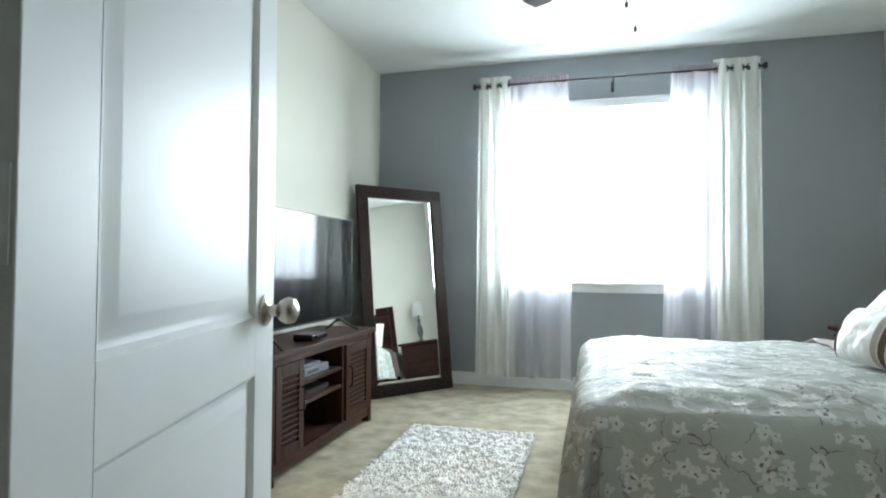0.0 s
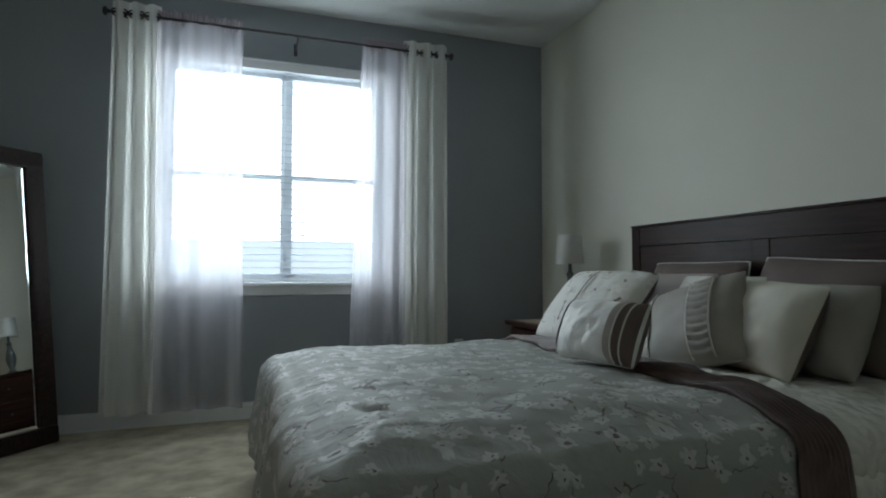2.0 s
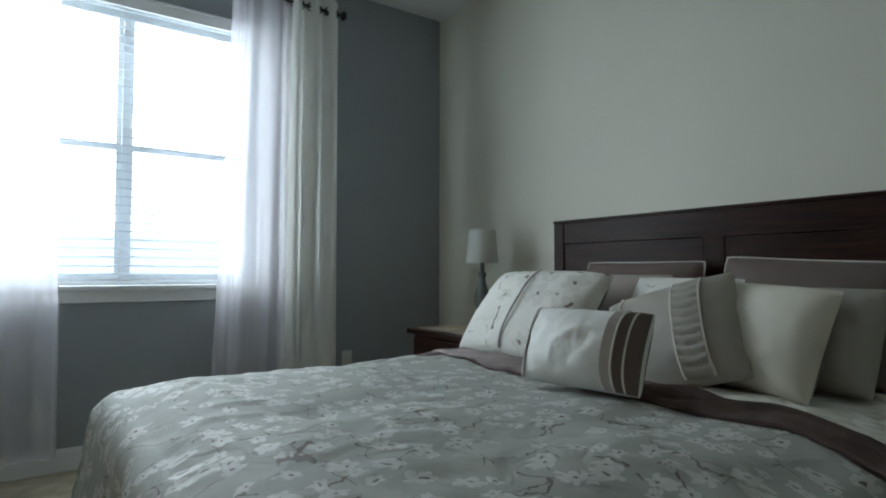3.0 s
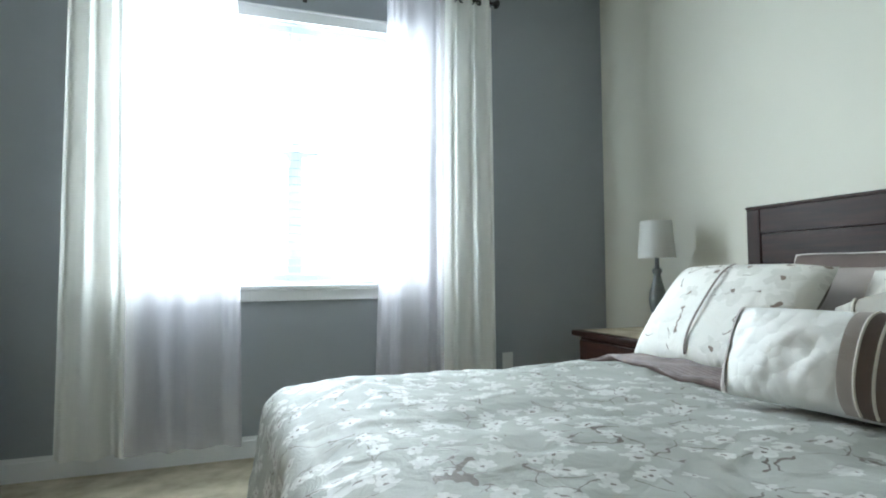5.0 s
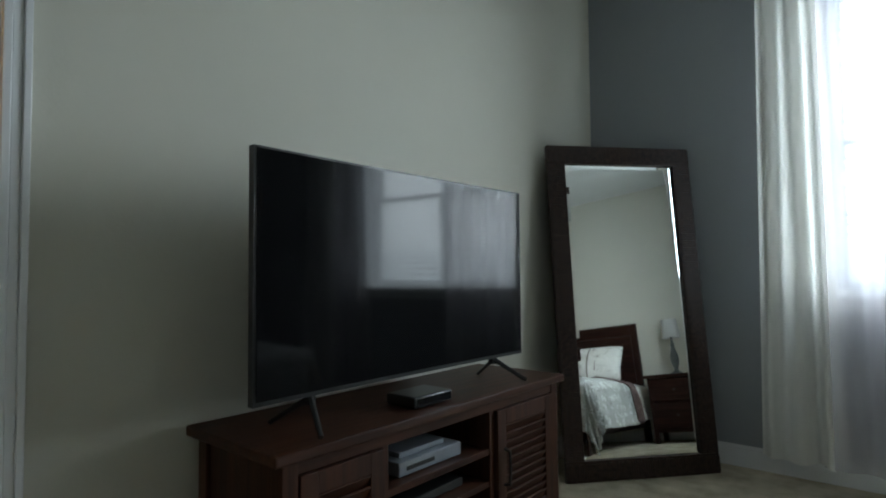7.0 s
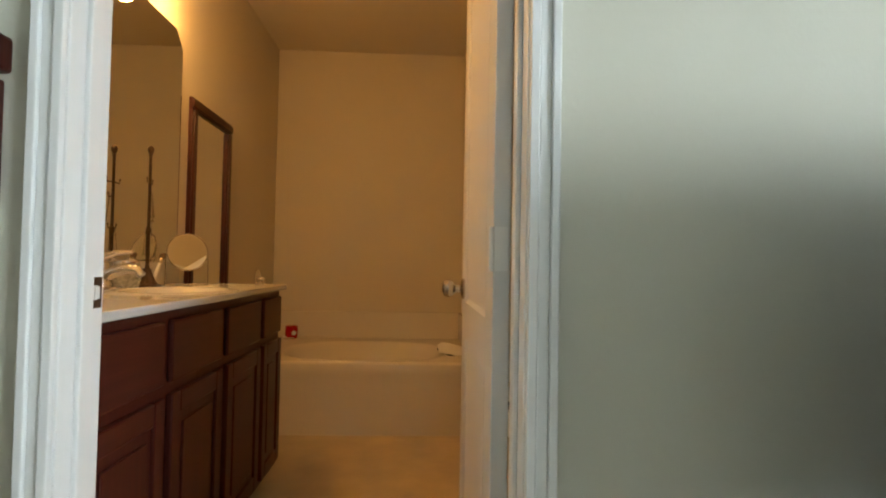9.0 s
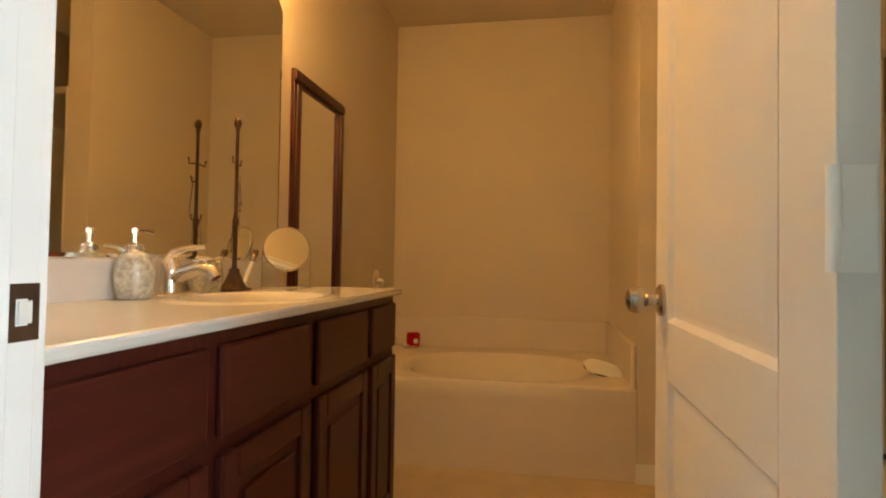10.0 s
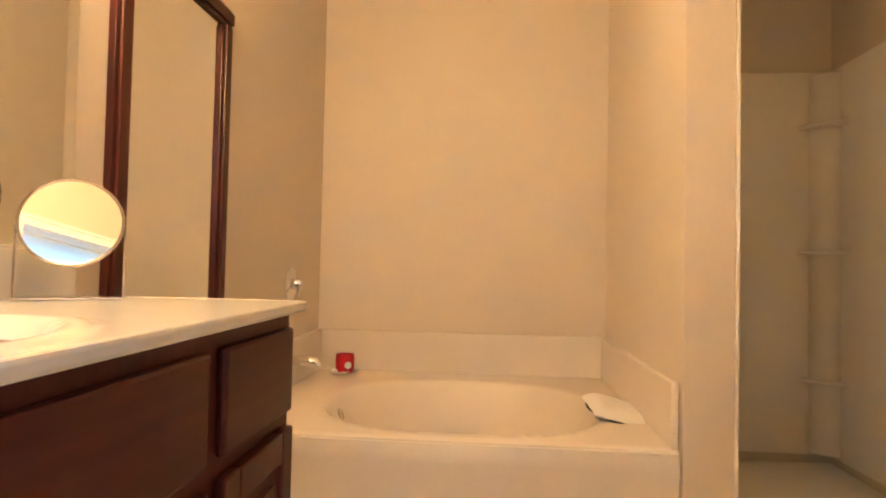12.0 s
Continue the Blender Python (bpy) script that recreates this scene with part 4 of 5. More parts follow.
# ---- TV stand, television and boxes ----
SX, SY0, SY1, SH = 0.458, 4.113, 5.386, 0.617
stand = thing("tv_stand", pose(0, 0, 0), "walnut-stained TV stand with louvred doors and open shelves", "tv stand")
part("top", box_mesh(0.055, SY0 - 0.008, SH - 0.028, SX + 0.018, SY1 + 0.012, SH, bevel=0.005), STANDWOOD, stand)
for y0, y1 in ((SY0 + 0.02, SY0 + 0.065), (SY1 - 0.06, SY1 - 0.015)):
    for x0, x1 in ((0.07, 0.115), (SX - 0.045, SX)):
        part("post", box_mesh(x0, y0, 0, x1, y1, SH - 0.028, bevel=0.003), STANDWOOD_Z, stand)
    part("side_panel", box_mesh(0.115, y0 + 0.012, 0.07, SX - 0.045, y1 - 0.012, SH - 0.03), STANDWOOD_Z, stand)
CA, CB = 4.46, 4.95
for y in (CA, CB):
    part("divider", box_mesh(0.11, y - 0.012, 0.09, SX - 0.012, y + 0.012, SH - 0.03), STANDWOOD_Z, stand)
part("back_panel", box_mesh(0.095, SY0 + 0.065, 0.07, 0.103, SY1 - 0.06, SH - 0.03), DARKWOOD, stand)
part("bottom_shelf", box_mesh(0.10, SY0 + 0.065, 0.075, SX - 0.006, SY1 - 0.06, 0.098, bevel=0.002), STANDWOOD, stand)
part("bottom_rail", box_mesh(SX - 0.024, SY0 + 0.065, 0.04, SX - 0.004, SY1 - 0.06, 0.098, bevel=0.003), STANDWOOD, stand)
part("top_rail", box_mesh(SX - 0.024, SY0 + 0.065, SH - 0.062, SX - 0.004, SY1 - 0.06, SH - 0.028, bevel=0.002), STANDWOOD, stand)
for z in (0.42, 0.315):
    part("shelf", box_mesh(0.11, CA + 0.012, z - 0.010, SX - 0.016, CB - 0.012, z + 0.010, bevel=0.002), STANDWOOD, stand)
for y0, y1, hy in ((SY0 + 0.068, CA - 0.014, CA - 0.05), (CB + 0.014, SY1 - 0.063, CB + 0.05)):
    dr = part("door", box_mesh(SX - 0.020, y0, 0.102, SX - 0.014, y1, SH - 0.065), STANDWOOD_Z, stand)
    for q in ((y0, 0.102, y0 + 0.05, SH - 0.065), (y1 - 0.05, 0.102, y1, SH - 0.065), (y0 + 0.05, 0.102, y1 - 0.05, 0.155), (y0 + 0.05, SH - 0.118, y1 - 0.05, SH - 0.065)):
        part("door_rail", box_mesh(SX - 0.014, q[0], q[1], SX + 0.004, q[2], q[3], bevel=0.002), STANDWOOD_Z, dr)
    n = 12
    lou = None
    for k in range(n):
        z = 0.168 + k * (SH - 0.118 - 0.168) / (n - 0.4)
        if lou is None:
            lou = part("louvre", box_mesh(-0.003, y0 + 0.05, -0.016, 0.003, y1 - 0.05, 0.016, bevel=0.001), STANDWOOD, dr)
            lou.matrix_basis = pose(SX - 0.006, 0, z, 0, 28, 0)
        else:
            repeat_part(lou, "louvre", pose(SX - 0.006, 0, z, 0, 28, 0), dr)
    bm = rod_mesh([(SX + 0.004, hy, 0.30), (SX + 0.026, hy, 0.305), (SX + 0.028, hy, 0.345), (SX + 0.028, hy, 0.375), (SX + 0.026, hy, 0.415), (SX + 0.004, hy, 0.42)], 0.0055, 8)
    part("handle", bm, DARKMETAL, dr, "dark metal bow handle")

tv = thing("television", pose(0.335, 4.71, SH), "large black flat-screen television, switched off", "television")
part("back_shell", box_mesh(-0.045, -0.45, 0.16, -0.012, 0.45, 0.60, bevel=0.012), BLACK, tv)


def curved_slab(half, z0, z1, front, thick, bow=0.008):
    """A slab across y, bowed so that its ends stand forward."""
    return sheet(40, 1, lambda u, v: ((front - bow * (1 - (2 * u - 1) ** 2), (2 * u - 1) * half, z0 + (z1 - z0) * v), (u, v)), thick=thick)


part("panel", curved_slab(0.583, 0.082, 0.712, 0.012, 0.022), BLACK, tv)
part("screen", curved_slab(0.576, 0.094, 0.706, 0.0145, 0.002), SCREEN, tv, "glossy dark screen, slightly curved")
for s in (-1, 1):
    y = s * 0.43
    bm = rod_mesh([(0.11, y + s * 0.03, 0.006), (0.0, y - s * 0.02, 0.078), (-0.11, y + s * 0.03, 0.006)], [0.007, 0.010, 0.007], 8)
    solid(bm, -0.014, y - s * 0.02 - 0.012, 0.06, 0.006, y - s * 0.02 + 0.012, 0.09)
    part("foot", bm, BLACK, tv)
stb = thing("set_top_box", pose(0.37, 4.68, SH), "small black set-top box on the TV stand", "set-top box")
part("case", box_mesh(-0.06, -0.085, 0.004, 0.06, 0.085, 0.038, bevel=0.006), BLACK, stb)
part("front_panel", box_mesh(0.0595, -0.075, 0.010, 0.0615, 0.075, 0.032), SCREEN, stb)
dvd = thing("disc_player", pose(0.28, 4.70, 0.430), "silver grey disc player on the upper shelf", "disc player")
part("case", box_mesh(-0.12, -0.15, 0.004, 0.13, 0.13, 0.045, bevel=0.004), SILVERBOX, dvd)
part("tray", box_mesh(0.1295, -0.12, 0.018, 0.1315, 0.0, 0.03), BLACK, dvd)
dvd2 = thing("disc_case", pose(0.29, 4.68, 0.475), "grey disc case on top of the player", "disc case")
part("case", box_mesh(-0.07, -0.1, 0.0005, 0.09, 0.1, 0.016, bevel=0.002), SILVERBOX, dvd2)
cbox = thing("cable_box", pose(0.31, 4.72, 0.325), "black cable box on the lower shelf", "cable box")
part("case", box_mesh(-0.10, -0.13, 0.003, 0.09, 0.13, 0.03, bevel=0.004), BLACK, cbox)

# ---- floor mirror ----
tl, tr = Vector((0.045, 6.013, 1.68)), Vector((0.568, 6.631, 1.68))
along = (tr - tl).normalized()
inward = Vector((along.y, -along.x, 0))
LEAN = 0.215
bl = Vector((tl.x, tl.y, 0)) + inward * LEAN
up = (tl - bl).normalized()
MW, MH = (tr - tl).length, (tl - bl).length
rot = Matrix((along, up, along.cross(up))).transposed().to_4x4()
fm = thing("floor_mirror", Matrix.Translation(bl) @ rot, "tall leaning mirror in a dark ribbed wooden frame", "mirror")
FW = 0.098
for nm, q in (("frame_rail", (0, 0, MW, FW)), ("frame_rail", (0, MH - FW, MW, MH)), ("frame_stile", (0, FW, FW, MH - FW)), ("frame_stile", (MW - FW, FW, MW, MH - FW))):
    bm = box_mesh(q[0], q[1], 0.0, q[2], q[3], 0.030, bevel=0.004)
    long_axis = 0 if nm == "frame_rail" else 1
    n = int((q[2 + long_axis] - q[long_axis]) / 0.0125)
    for k in range(n):
        c = q[long_axis] + (k + 0.5) * (q[2 + long_axis] - q[long_axis]) / n
        if long_axis:
            solid(bm, q[0] + 0.012, c - 0.0042, 0.0295, q[2] - 0.012, c + 0.0042, 0.0335)
        else:
            solid(bm, c - 0.0042, q[1] + 0.012, 0.0295, c + 0.0042, q[3] - 0.012, 0.0335)
    part(nm, bm, FRAMEWOOD, fm)
part("backing", box_mesh(FW - 0.01, FW - 0.01, 0.002, MW - FW + 0.01, MH - FW + 0.01, 0.010), BLACK, fm)
bm = bmesh.new()
g0, g1 = (FW - 0.002, MW - FW + 0.002), (FW - 0.002, MH - FW + 0.002)
be = 0.022
outer = [bm.verts.new((x, y, 0.014)) for x, y in ((g0[0], g1[0]), (g0[1], g1[0]), (g0[1], g1[1]), (g0[0], g1[1]))]
inner = [bm.verts.new((x, y, 0.0165)) for x, y in ((g0[0] + be, g1[0] + be), (g0[1] - be, g1[0] + be), (g0[1] - be, g1[1] - be), (g0[0] + be, g1[1] - be))]
bm.faces.new(inner)
for k in range(4):
    bm.faces.new((outer[k], outer[(k + 1) % 4], inner[(k + 1) % 4], inner[k]))
part("mirror_glass", bm, SILVER, fm, "bevelled mirror glass", smooth=False)

# ---- shag rug ----
RX0, RX1, RY0, RY1 = 0.80, 1.55, 3.97, 5.26
rug = thing("shag_rug", pose(0, 0, 0), "white shaggy rug on the beige carpet", "rug")
part("backing", box_mesh(RX0 + 0.02, RY0 + 0.02, 0.001, RX1 - 0.02, RY1 - 0.02, 0.025), SHAG, rug)
rnd = random.Random(5)
verts, faces = [], []
for _ in range(21000):
    x, y = rnd.uniform(RX0, RX1), rnd.uniform(RY0, RY1)
    clump = noise.noise((x * 26, y * 26, 0.3))
    hgt = 0.028 + 0.009 * clump + rnd.uniform(0, 0.008)
    lean_a = noise.noise((x * 24, y * 24, 7.1)) * 6.3 + rnd.uniform(-1.0, 1.0)
    lx, ly = math.cos(lean_a) * 0.012, math.sin(lean_a) * 0.012
    w = rnd.uniform(0.006, 0.011)
    base = len(verts)
    for lvl, (f, ww) in enumerate(((0, 1.0), (0.6, 1.15), (1.0, 0.45))):
        for k in range(3):
            q = 2 * math.pi * k / 3 + lean_a
            verts.append((x + lx * f * f + math.cos(q) * w * ww, y + ly * f * f + math.sin(q) * w * ww, 0.006 + max(0.012, hgt) * f * (1 - 0.25 * f)))
    for lvl in range(2):
        for k in range(3):
            a, b = base + lvl * 3 + k, base + lvl * 3 + (k + 1) % 3
            faces.append((a, b, b + 3, a + 3))
    faces.append((base + 6, base + 7, base + 8))
me = bpy.data.meshes.new("pile")
me.from_pydata(verts, [], faces)
me.materials.append(SHAG)
me.shade_smooth()
pile = new("pile", me)
pile.parent = rug
tagged(pile, "long white pile", kind="stuff")

# ---- slatted wooden rack beside the bathroom doorway ----
rack = thing("wall_rack", pose(0.0, 2.555, 0.03), "dark red wooden panels of a rack on the cream wall", "wall rack")
part("cap_rail", box_mesh(0.0, -0.28, 1.335, 0.05, 0.235, 1.40, bevel=0.008), REDWOOD, rack)
for z0, z1, y1 in ((1.10, 1.325, 0.222), (0.835, 1.075, 0.210), (0.52, 0.815, 0.222)):
    part("rack_panel", box_mesh(0.0, -0.265, z0, 0.032, y1, z1, bevel=0.005), REDWOOD, rack)
part("back_strip", box_mesh(0.0, -0.06, 0.49, 0.008, -0.02, 1.36), REDWOOD, rack)

# ---- vanity ----
VX0, VX1, VF, VT = -0.125, -1.765, 2.835, 0.914
vanity = thing("vanity_cabinet", pose(0, 0, 0), "cherry-stained bathroom vanity with drawer fronts and panelled doors", "vanity")
part("carcass", box_mesh(VX1, BY0 + 0.004, 0.08, VX0, VF, VT), CHERRY, vanity)
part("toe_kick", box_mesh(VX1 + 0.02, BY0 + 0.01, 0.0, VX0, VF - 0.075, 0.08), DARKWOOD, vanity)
cols = [(VX0, -0.499), (-0.543, -0.935), (-0.988, -1.40), (-1.449, -1.75)]
for k in range(4):
    b, a = cols[k]
    bm = bmesh.new()
    solid(bm, a, VF, 0.715, b, VF + 0.017, 0.885, 0.007)
    part("drawer_front", bm, CHERRY_X, vanity)
    d = part("door", box_mesh(a + 0.045, VF, 0.155, b - 0.045, VF + 0.010, 0.64), CHERRY, vanity)
    for q in ((a, 0.11, a + 0.056, 0.685), (b - 0.056, 0.11, b, 0.685), (a + 0.056, 0.11, b - 0.056, 0.17), (a + 0.056, 0.625, b - 0.056, 0.685)):
        part("door_rail", box_mesh(q[0], VF, q[1], q[2], VF + 0.020, q[3], bevel=0.005), CHERRY if q[3] - q[1] > 0.3 else CHERRY_X, d)
    bm = bmesh.new()
    solid(bm, a + 0.085, VF + 0.009, 0.20, b - 0.085, VF + 0.017, 0.595, 0.006)
    part("raised_panel", bm, CHERRY, d)

counter = thing("countertop", pose(0, 0, 0), "ivory cultured-marble vanity top with an oval basin", "countertop")
CX0, CX1, CY1, CZ = VX0 + 0.0, VX1 - 0.014, 2.870, 0.936
sink_c, sink_r = (-1.05, 2.64), (0.235, 0.165)


def counter_top(u, v):
    x, y = CX0 + (CX1 - CX0) * u, BY0 + 0.003 + (CY1 - 0.006 - BY0 - 0.003) * v
    d = math.hypot((x - sink_c[0]) / sink_r[0], (y - sink_c[1]) / sink_r[1])
    z = CZ
    if d < 1:
        z -= 0.12 * (1 - d ** 3)
    elif d < 1.22:
        z += 0.006 * math.sin((d - 1) / 0.22 * math.pi)
    return (x, y, z), (x, y)


part("top_surface", sheet(96, 56, counter_top), MARBLE, counter, angle=60)
bm = bmesh.new()
solid(bm, CX1, CY1 - 0.016, CZ - 0.022, CX0, CY1, CZ + 0.001, 0.007)
solid(bm, CX1 - 0.004, BY0 + 0.003, CZ - 0.022, CX1 + 0.012, CY1 - 0.010, CZ + 0.001, 0.007)
solid(bm, CX1 + 0.01, CY1 - 0.03, CZ - 0.022, CX0, CY1 - 0.012, CZ - 0.010)
part("edge", bm, MARBLE, counter)
part("backsplash", box_mesh(CX1, BY0 + 0.001, CZ - 0.002, CX0, BY0 + 0.022, CZ + 0.10, bevel=0.004), MARBLE, counter)
part("drain", turned([(0.0, 0), (0.024, 0.0), (0.024, 0.004), (0.014, 0.006), (0.0, 0.004)], 18, pose(*sink_c, CZ - 0.119)), CHROME, counter)

wm = thing("vanity_mirror", pose(0, BY0, 0), "wide frameless mirror with clipped corners above the vanity", "mirror")
bm = bmesh.new()
mx0, mx1, mz0, mz1, cc = -0.16, -1.775, CZ + 0.103, 2.15, 0.075
ring = ((mx0, mz0), (mx1, mz0), (mx1, mz1 - cc), (mx1 + cc, mz1), (mx0 - cc, mz1), (mx0, mz1 - cc))
f = bm.faces.new([bm.verts.new((x, 0.002, z)) for x, z in ring])
ext = bmesh.ops.extrude_face_region(bm, geom=[f])
bmesh.ops.translate(bm, vec=(0, 0.005, 0), verts=[v for v in ext["geom"] if isinstance(v, bmesh.types.BMVert)])
bm.normal_update()
bmesh.ops.inset_region(bm, faces=[g for g in ext["geom"] if isinstance(g, bmesh.types.BMFace)], thickness=0.016, depth=0.0022)
part("mirror_glass", bm, SILVER, wm, smooth=False)
for x in (-0.4, -1.5):
    part("clip", box_mesh(x - 0.012, 0.0, mz0 - 0.002, x + 0.012, 0.011, mz0 + 0.012, bevel=0.002), CHROME, wm)

vl = thing("vanity_light", pose(-1.25, BY0, 2.32), "chrome vanity light bar with frosted shades", "wall light")
part("back_bar", box_mesh(-0.36, 0.0, -0.035, 0.36, 0.03, 0.035, bevel=0.006), CHROME, vl)
for x in (-0.27, 0.0, 0.27):
    bm = rod_mesh([(x, 0.02, 0), (x, 0.10, 0.01), (x, 0.165, 0.03)], 0.008, 8)
    part("arm", bm, CHROME, vl)
    part("shade", turned([(0.02, 0.06), (0.03, 0.055), (0.052, -0.03), (0.054, -0.03), (0.032, 0.058), (0.02, 0.062)], 24, Matrix.Translation((x, 0.165, 0.0))), FROST, vl, "lit frosted glass shade").visible_shadow = False

dm = thing("framed_mirror", pose(-1.878, BY0, 0), "narrow mirror in a red-brown moulded wooden frame", "mirror")
DW, DZ0, DZ1 = -0.60, 0.50, 1.88
for nm, q in (("frame_rail", (DW, DZ0, 0, DZ0 + 0.066)), ("frame_rail", (DW, DZ1 - 0.066, 0, DZ1)), ("frame_stile", (DW, DZ0 + 0.066, DW + 0.066, DZ1 - 0.066)), ("frame_stile", (-0.066, DZ0 + 0.066, 0, DZ1 - 0.066))):
    bm = box_mesh(q[0], 0.0, q[1], q[2], 0.020, q[3], bevel=0.003)
    inset = 0.012
    if nm == "frame_rail":
        solid(bm, q[0], 0.019, q[1] + inset, q[2], 0.030, q[3] - inset, 0.005)
    else:
        solid(bm, q[0] + inset, 0.019, q[1], q[2] - inset, 0.030, q[3], 0.005)
    part(nm, bm, REDWOOD, dm)
part("mirror_glass", box_mesh(DW + 0.05, 0.004, DZ0 + 0.05, -0.05, 0.009, DZ1 - 0.05), SILVER, dm, smooth=False)

# ---- things on the vanity ----
soap = thing("soap_dispenser", pose(-0.866, 2.405, CZ + 0.001), "pearl crackle-glass soap dispenser with a chrome pump", "soap dispenser")
part("bottle", turned([(0.0, 0), (0.034, 0.0), (0.038, 0.006), (0.045, 0.035), (0.047, 0.062), (0.043, 0.092), (0.032, 0.112), (0.022, 0.118), (0.0, 0.118)], 32), CRACKLE, soap)
part("collar", turned([(0.020, 0.117), (0.021, 0.120), (0.021, 0.136), (0.012, 0.139), (0.010, 0.142), (0.0, 0.142)], 24), CHROME, soap)
bm = turned([(0.006, 0.14), (0.006, 0.165), (0.010, 0.166), (0.010, 0.178), (0.0, 0.181)], 16)
rod_mesh([(0, 0, 0.173), (-0.022, 0.012, 0.176), (-0.040, 0.022, 0.170)], [0.006, 0.005, 0.004], 8, bm)
part("pump", bm, CHROME, soap)

faucet = thing("faucet", pose(-1.015, 2.398, CZ) @ Matrix.Scale(1.18, 4), "polished chrome single-lever basin faucet", "faucet")
part("escutcheon", box_mesh(-0.075, -0.028, 0.0, 0.075, 0.028, 0.012, bevel=0.008), CHROME, faucet)
part("body", turned([(0.027, 0.01), (0.025, 0.03), (0.022, 0.055), (0.021, 0.075), (0.016, 0.088), (0.0, 0.092)], 24), CHROME, faucet)
part("spout", rod_mesh([(0, 0.0, 0.035), (0, 0.035, 0.055), (0, 0.075, 0.066), (0, 0.105, 0.062), (0, 0.118, 0.045)], [0.02, 0.018, 0.016, 0.014, 0.0125], 14), CHROME, faucet)
part("lever", rod_mesh([(0, 0.0, 0.085), (0, 0.012, 0.103), (-0.004, 0.045, 0.113), (-0.008, 0.085, 0.116)], [0.016, 0.013, 0.009, 0.006], 12), CHROME, faucet)

cup = thing("tumbler", pose(-1.165, 2.408, CZ + 0.001) @ Matrix.Scale(1.12, 4), "pearl crackle-glass tumbler with a chrome rim", "tumbler")
part("body", turned([(0.0, 0), (0.036, 0.0), (0.040, 0.006), (0.045, 0.03), (0.045, 0.055), (0.040, 0.08), (0.037, 0.086), (0.034, 0.086), (0.040, 0.055), (0.036, 0.008), (0.0, 0.008)], 32), CRACKLE, cup)
part("rim", turned([(0.0375, 0.085), (0.039, 0.088), (0.0375, 0.093), (0.034, 0.093), (0.033, 0.086), (0.0375, 0.085)], 32), CHROME, cup)

tree = thing("jewelry_stand", pose(-1.32, 2.412, CZ + 0.001) @ Matrix.Diagonal((0.78, 0.78, 1.06, 1.0)), "bronze jewellery stand with hooks and hanging chains", "jewelry stand")
bm = bmesh.new()
solid(bm, -0.058, -0.05, 0, 0.058, 0.05, 0.010, 0.003)
part("base_plate", bm, BRONZE, tree)
bm = bmesh.new()
prof = [(0.050, 0.010), (0.040, 0.022), (0.030, 0.040), (0.022, 0.055), (0.020, 0.060), (0.020, 0.070)]
steps = 32
rings = []
for r, z in prof:
    rings.append([bm.verts.new(((r * (1 + (0.08 if i % 2 else 0))) * math.cos(2 * math.pi * i / steps), (r * (1 + (0.08 if i % 2 else 0))) * math.sin(2 * math.pi * i / steps), z)) for i in range(steps)])
for a, b in zip(rings, rings[1:]):
    for i in range(steps):
        bm.faces.new((a[i], a[(i + 1) % steps], b[(i + 1) % steps], b[i]))
bm.faces.new(rings[-1])
part("fluted_foot", bm, BRONZE, tree)
part("stem", turned([(0.012, 0.07), (0.010, 0.085), (0.0095, 0.20), (0.013, 0.205), (0.013, 0.225), (0.008, 0.23), (0.007, 0.50), (0.010, 0.505), (0.007, 0.51)], 16), BRONZE, tree)
part("ball_finial", turned([(0.0, 0.506), (0.010, 0.510), (0.0155, 0.522), (0.0155, 0.530), (0.009, 0.540), (0.0, 0.543)], 20), BRONZE, tree)
for z, turn_a, ln in ((0.40, 10, 0.045), (0.40, 190, 0.045), (0.345, 40, 0.02), (0.225, 20, 0.022), (0.225, 200, 0.022)):
    bm = rod_mesh([(0.004, 0, z), (ln * 0.6, 0, z - 0.002), (ln, 0, z - 0.004), (ln + 0.004, 0, z + 0.010)], 0.0028, 7)
    turned([(0.0, z + 0.008), (0.004, z + 0.010), (0.004, z + 0.014), (0.0, z + 0.017)], 8, Matrix.Translation((ln + 0.004, 0, 0)), bm)
    h = part("hook", bm, BRONZE, tree)
    h.matrix_basis = pose(0, 0, 0, 0, 0, turn_a)
rnd = random.Random(8)
for k in range(5):
    a = rnd.uniform(0, 6.3)
    z1 = rnd.uniform(0.20, 0.36)
    ln = rnd.uniform(0.08, 0.13)
    pts = [(0.016 * math.cos(a) + 0.012 * math.sin(q * math.pi) * math.cos(a), 0.016 * math.sin(a) + 0.012 * math.sin(q * math.pi) * math.sin(a), z1 - ln * math.sin(q * math.pi)) for q in (i / 16 for i in range(17))]
    bm = bmesh.new()
    for i, p in enumerate(pts):
        turned([(0.0, -0.0032), (0.003, 0), (0.0, 0.0032)], 6, Matrix.Translation(p), bm)
    rod_mesh(pts, 0.0009, 5, bm)
    part("bead_chain", bm, NICKEL if k % 2 else BRONZE, tree, "hanging bead chain")

brush = thing("hair_brush", pose(-1.43, 2.40, CZ + 0.056) @ pose(0, 0, 0, 0, 0, 180) @ pose(0, 0, 0, 0, -56, 0), "brush with a pale handle standing behind the jewellery stand", "brush")
part("handle", rod_mesh([(-0.06, 0, 0), (0.0, 0, 0.003), (0.05, 0, 0)], [0.006, 0.008, 0.006], 8), PLASTIC, brush)
part("ferrule", turned([(0.007, 0.05), (0.008, 0.055), (0.008, 0.075), (0.0, 0.076)], 12, pose(0, 0, 0, 0, 90, 0)), NICKEL, brush)
part("bristles", box_mesh(0.074, -0.011, -0.006, 0.10, 0.011, 0.006, bevel=0.002), BRONZE, brush)

